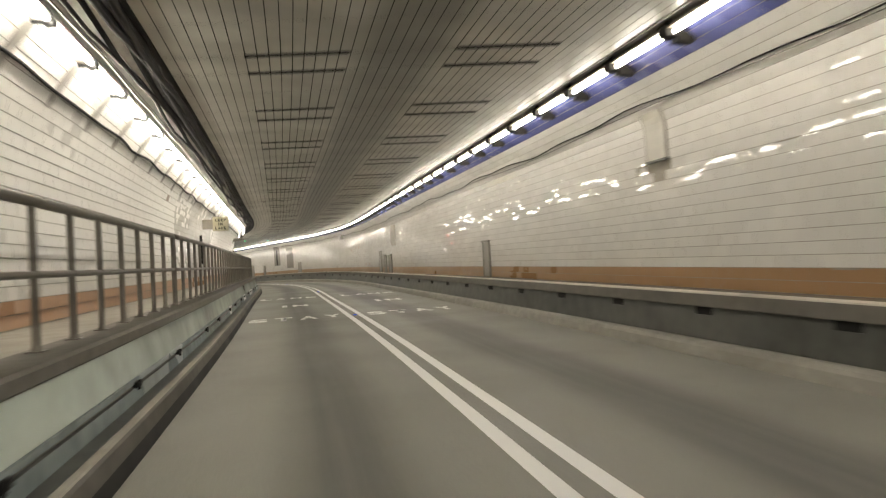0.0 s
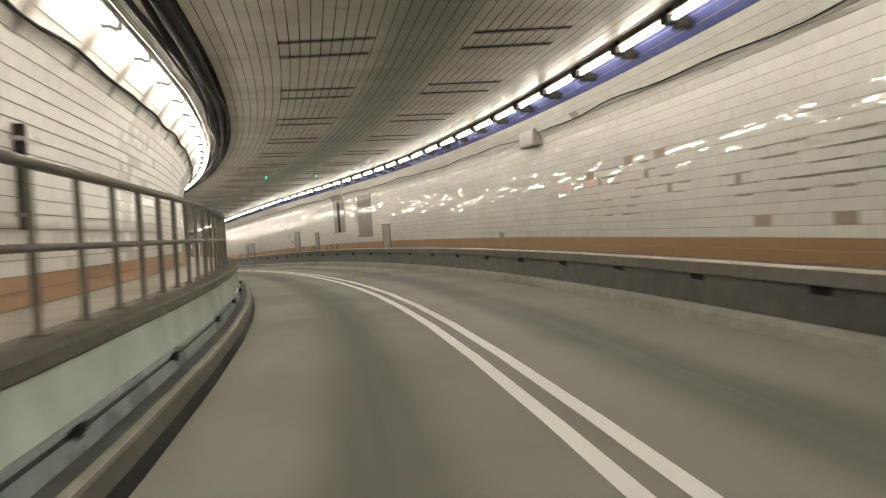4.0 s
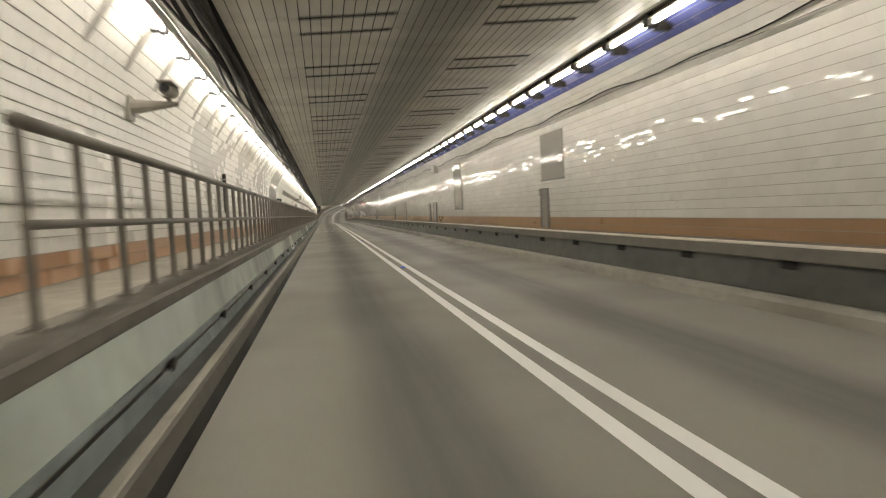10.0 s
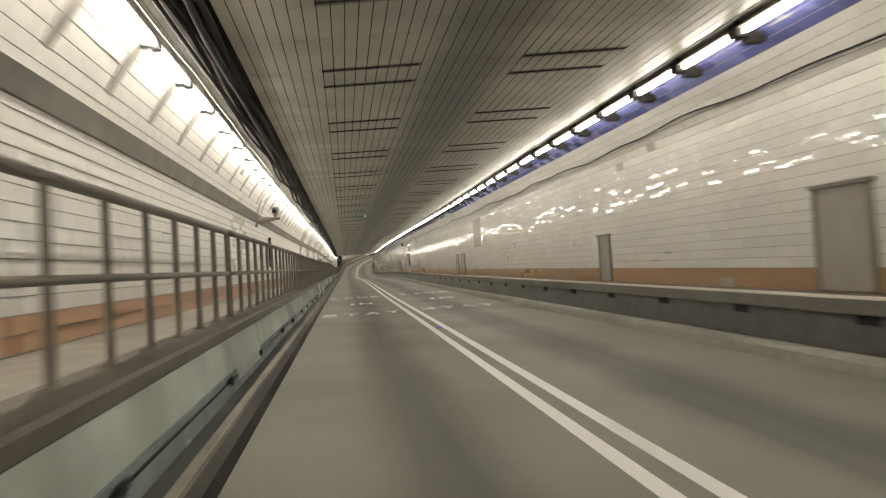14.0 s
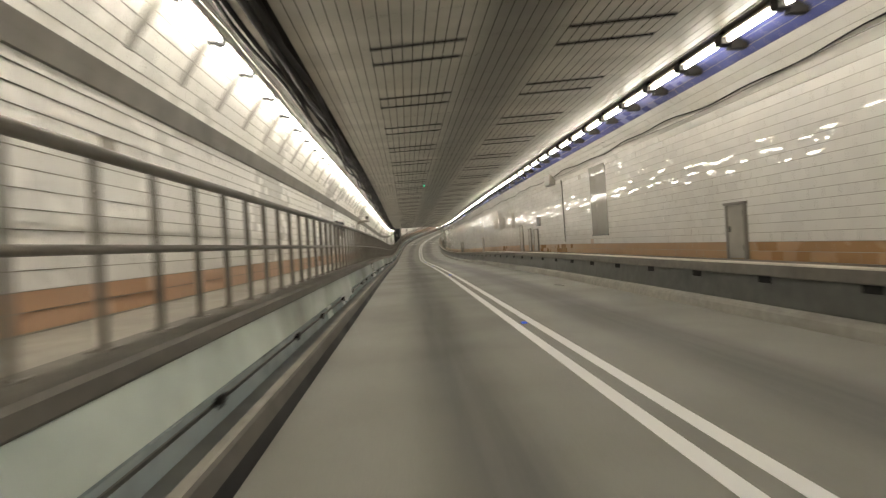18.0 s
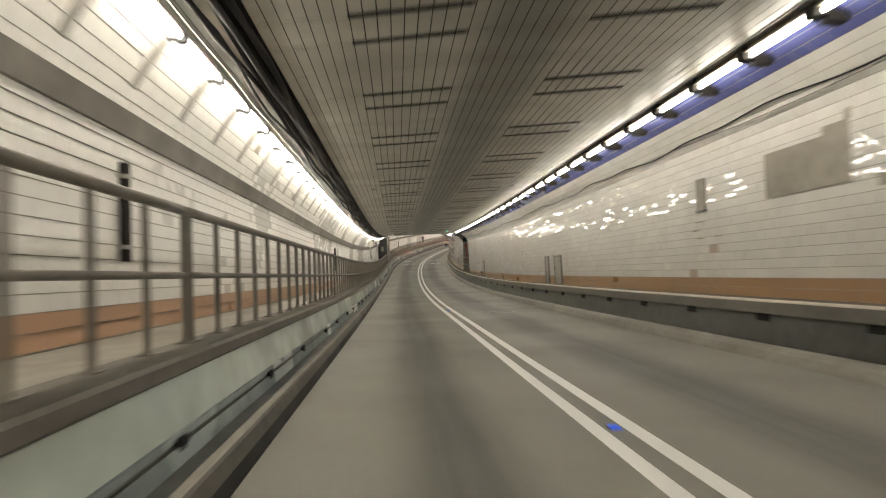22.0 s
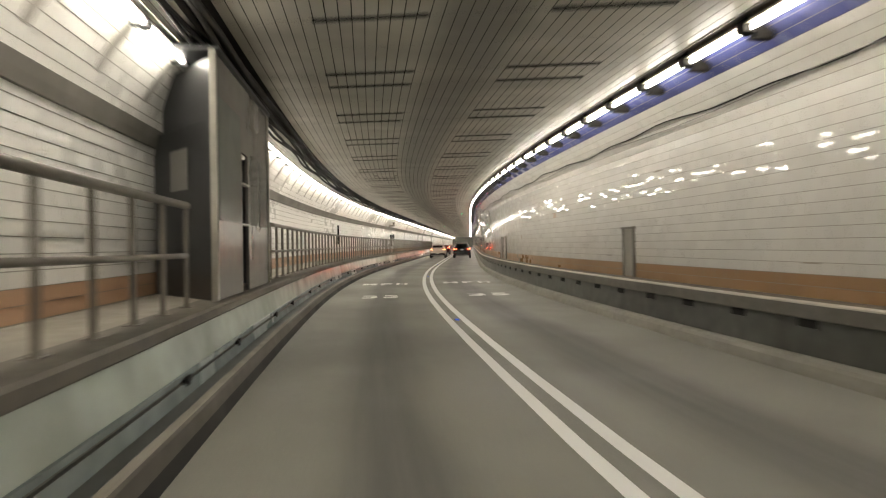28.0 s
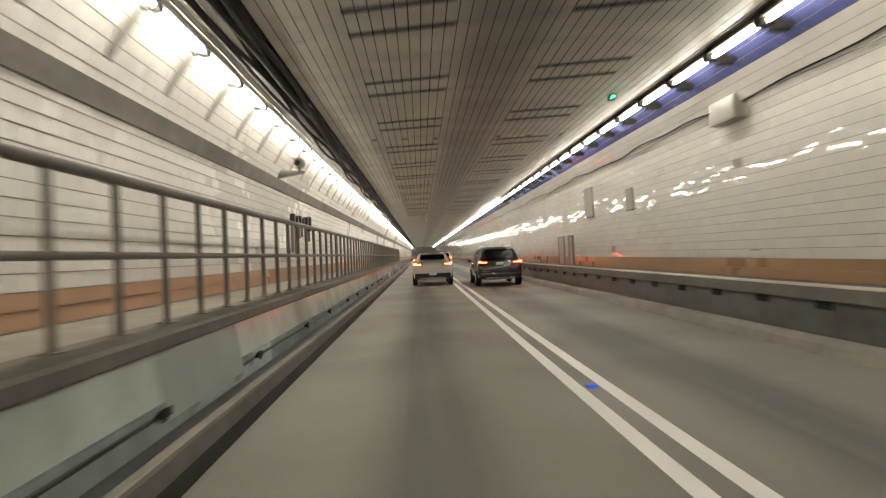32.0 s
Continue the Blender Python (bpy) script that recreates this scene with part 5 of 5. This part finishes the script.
def loft(stations):
    """A car's shell from rear to front. Each station: y, bottom, shoulder and roof heights, shoulder and roof half widths."""
    bm = bmesh.new()
    rings = []
    for y, zb, zs, zr, ws, wr in stations:
        half = [(0, zb), (ws * 0.8, zb), (ws * 0.97, zb + 0.1 * (zs - zb)), (ws, zb + 0.55 * (zs - zb)), (ws * 0.985, zs - 0.04), (ws * 0.95, zs), (wr + 0.35 * (ws * 0.95 - wr), zs + 0.62 * (zr - zs)),
                (wr, zr - 0.06 * (zr - zs)), (wr * 0.82, zr - 0.005), (0, zr + 0.012)]
        ring = [bm.verts.new((x, y, z)) for x, z in half] + [bm.verts.new((-x, y, z)) for x, z in half[-2:0:-1]]
        rings.append(ring)
    n = len(rings[0])
    for a, b in zip(rings[:-1], rings[1:]):
        for i in range(n):
            bm.faces.new((a[i], a[(i + 1) % n], b[(i + 1) % n], b[i]))
    bm.faces.new(rings[0][::-1])
    bm.faces.new(rings[-1])
    bmesh.ops.recalc_face_normals(bm, faces=bm.faces)
    for f in bm.faces:
        f.smooth = True
    return bm


def pane(points, thick=0.012):
    """A flat pane with some thickness through its corner points."""
    bm = bmesh.new()
    f = bm.faces.new([bm.verts.new(p) for p in points])
    bmesh.ops.solidify(bm, geom=[f], thickness=thick)
    bmesh.ops.recalc_face_normals(bm, faces=bm.faces)
    return bm


def wheel(parent, x, y, r):
    side = 1 if x > 0 else -1
    bm = bmesh.new()
    rod(bm, (x - 0.11, y, r), (x + 0.11, y, r), r, 28)
    bmesh.ops.bevel(bm, geom=[e for e in bm.edges if abs(e.verts[0].co.x - e.verts[1].co.x) < 1e-4], offset=0.03, segments=2, affect="EDGES")
    w = part("wheel", bm, TYRE, parent, "black rubber tyre")
    bm = bmesh.new()
    rod(bm, (x + side * 0.09, y, r), (x + side * 0.118, y, r), r * 0.62, 20)
    part("rim", bm, STEEL, w, "silver wheel rim")


def car(s, u, paint, lamps, label, coupe=False, width=1.9, height=1.7, length=4.6):
    t = thing("car", place(s, u, 0.0), label, "car", "cars ahead in the lanes")
    w, h = width / 2, height
    back = 0.75 if coupe else 0.42
    st = [(0.0, 0.42, 0.72, 0.74, w * 0.84, w * 0.7), (0.05, 0.34, 0.92, 0.95, w * 0.93, w * 0.74), (0.14, 0.3, 0.98, 1.02, w * 0.97, w * 0.76), (0.3, 0.28, 1.02, 1.02 + 0.32 * (h - 1.02), w * 0.99, w * 0.76),
          (back, 0.26, 1.03, h - 0.1, w, w * 0.7), (back + 0.35, 0.25, 1.03, h - 0.03, w, w * 0.68), (1.9, 0.24, 1.02, h, w, w * 0.68), (2.7, 0.24, 1.0, h - 0.1, w, w * 0.66), (3.4, 0.25, 0.97, 1.08, w * 0.98, w * 0.72),
          (4.1, 0.28, 0.9, 0.96, w * 0.95, w * 0.7), (length - 0.12, 0.32, 0.76, 0.8, w * 0.86, w * 0.64), (length, 0.4, 0.62, 0.64, w * 0.7, w * 0.5)]
    shell = part("body", loft(st), paint, t)
    soft = shell.modifiers.new("round", "SUBSURF")
    soft.levels = soft.render_levels = 2
    zl = 0.99 if coupe else 1.0
    zt, zb2 = (h - 0.15, 1.22) if coupe else (h - 0.17, 1.16)
    yt, yb = back - 0.06, 0.12
    bm = pane([(-w * 0.62, yb + 0.06, zb2), (w * 0.62, yb + 0.06, zb2), (w * 0.58, yt, zt), (-w * 0.58, yt, zt)])
    g = part("rear_window", bm, GLASS_DARK, t, "dark tinted rear window")
    g.location = (0, -0.05 if coupe else -0.02, 0.03)
    for sx in (-1, 1):
        x = sx * w
        bm = bmesh.new()
        box(bm, min(x * 0.5, x * 0.96), -0.01, zl, max(x * 0.5, x * 0.96), 0.22, zl + 0.12, 0.03)
        lamp = part("tail_light", bm, LAMP_DARK, t, "red tail light lens")
        bm = bmesh.new()
        box(bm, min(x * 0.58, x * 0.92), -0.022, zl + 0.02, max(x * 0.58, x * 0.92), 0.02, zl + 0.055, 0.01)
        box(bm, min(x * 0.82, x * 0.94), -0.022, zl + 0.02, max(x * 0.82, x * 0.94), 0.02, zl + 0.1, 0.012)
        part("light_strip", bm, lamps, lamp, "glowing light strip")
        bm = bmesh.new()
        box(bm, min(x * 0.68, x * 0.82), -0.052, 0.5, max(x * 0.68, x * 0.82), 0.02, 0.545, 0.006)
        part("reflector", bm, LAMP_DARK, t)
        bm = bmesh.new()
        box(bm, min(x * 1.0, x * 1.17), 2.95, 1.03, max(x * 1.0, x * 1.17), 3.08, 1.17, 0.03)
        part("mirror", bm, paint, t)
        bm = pane([(x * 0.99, 0.95, 1.07), (x * 0.99, 3.0, 1.05), (x * 0.77, 2.55, h - 0.17), (x * 0.77, 1.25, h - 0.13)], 0.01)
        part("side_window", bm, GLASS_DARK, t, "dark tinted side window")
        for y in (0.85, 3.65):
            wheel(t, x * 0.9, y, 0.35)
        if not coupe:
            bm = bmesh.new()
            rod(bm, (x * 0.62, 0.8, h + 0.03), (x * 0.62, 2.5, h + 0.02), 0.02, 8)
            part("roof_rail", bm, STEEL, t)
    bm = bmesh.new()
    box(bm, -w * 0.9, -0.04, 0.33, w * 0.9, 0.25, 0.6, 0.07)
    part("bumper", bm, TRIM_BLACK if coupe else paint, t, "black lower bumper" if coupe else "")
    bm = bmesh.new()
    box(bm, -w * 0.62, -0.055, 0.34, w * 0.62, 0.1, 0.39, 0.015)
    part("diffuser", bm, STEEL, t, "silver bumper strip")
    bm = bmesh.new()
    box(bm, -0.17, -0.06 if coupe else -0.03, 0.5 if coupe else 0.92, 0.17, -0.035 if coupe else 0.05, 0.63 if coupe else 1.04, 0.006)
    part("number_plate", bm, PLATE, t, "plain white number plate")
    bm = bmesh.new()
    box(bm, -w * 0.6, back - 0.2, h - 0.09, w * 0.6, back + 0.1, h - 0.05, 0.012)
    sp = part("spoiler", bm, paint, t)
    bm = bmesh.new()
    box(bm, -0.16, back - 0.215, h - 0.08, 0.16, back - 0.19, h - 0.06, 0.004)
    part("brake_light", bm, LAMP_DARK, sp, "high brake light")


car(331.2, -1.02, PAINTS["white"], TAIL["amber"], "pearl white coupe-shaped SUV with tail lights on, driving ahead", True, 1.92, 1.6)
car(328.7, 1.86, PAINTS["black"], TAIL["red"], "black SUV with roof rails and red tail lights on, driving ahead", False, 2.0, 1.74)
car(354.0, -1.35, PAINTS["red"], TAIL["red"], "dark red car with red tail lights, further ahead", True, 1.85, 1.5)
car(378.0, 1.5, PAINTS["silver"], TAIL["red"], "silver SUV with red tail lights, far ahead", False, 1.9, 1.75)

# ---------- single wall tiles in the stretch nearest the walkway ----------


def tile_parts(wall, corners):
    """Each tile of the stretch as a slab of its own on one shared mesh."""
    bm = bmesh.new()
    box(bm, -LONG / 2 + 0.002, -COURSE / 2 + 0.004, -0.009, LONG / 2 - 0.002, COURSE / 2 - 0.004, 0.0, 0.0012)
    me = bpy.data.meshes.new("tile")
    bm.to_mesh(me)
    bm.free()
    me.materials.append(TILE)
    for c in corners:
        x, y = Vector(c[1] - c[0]).normalized(), Vector(c[3] - c[0]).normalized()
        z = x.cross(y).normalized()
        y = z.cross(x)
        mid = Vector(c.mean(0))
        ob = new("tile", me)
        ob.parent = wall
        ob.matrix_basis = Matrix(((x.x, y.x, z.x, mid.x), (x.y, y.y, z.y, mid.y), (x.z, y.z, z.z, mid.z), (0, 0, 0, 1)))


tile_parts(wall_tiles_left, singles_left)
tile_parts(wall_tiles_right, singles_right)
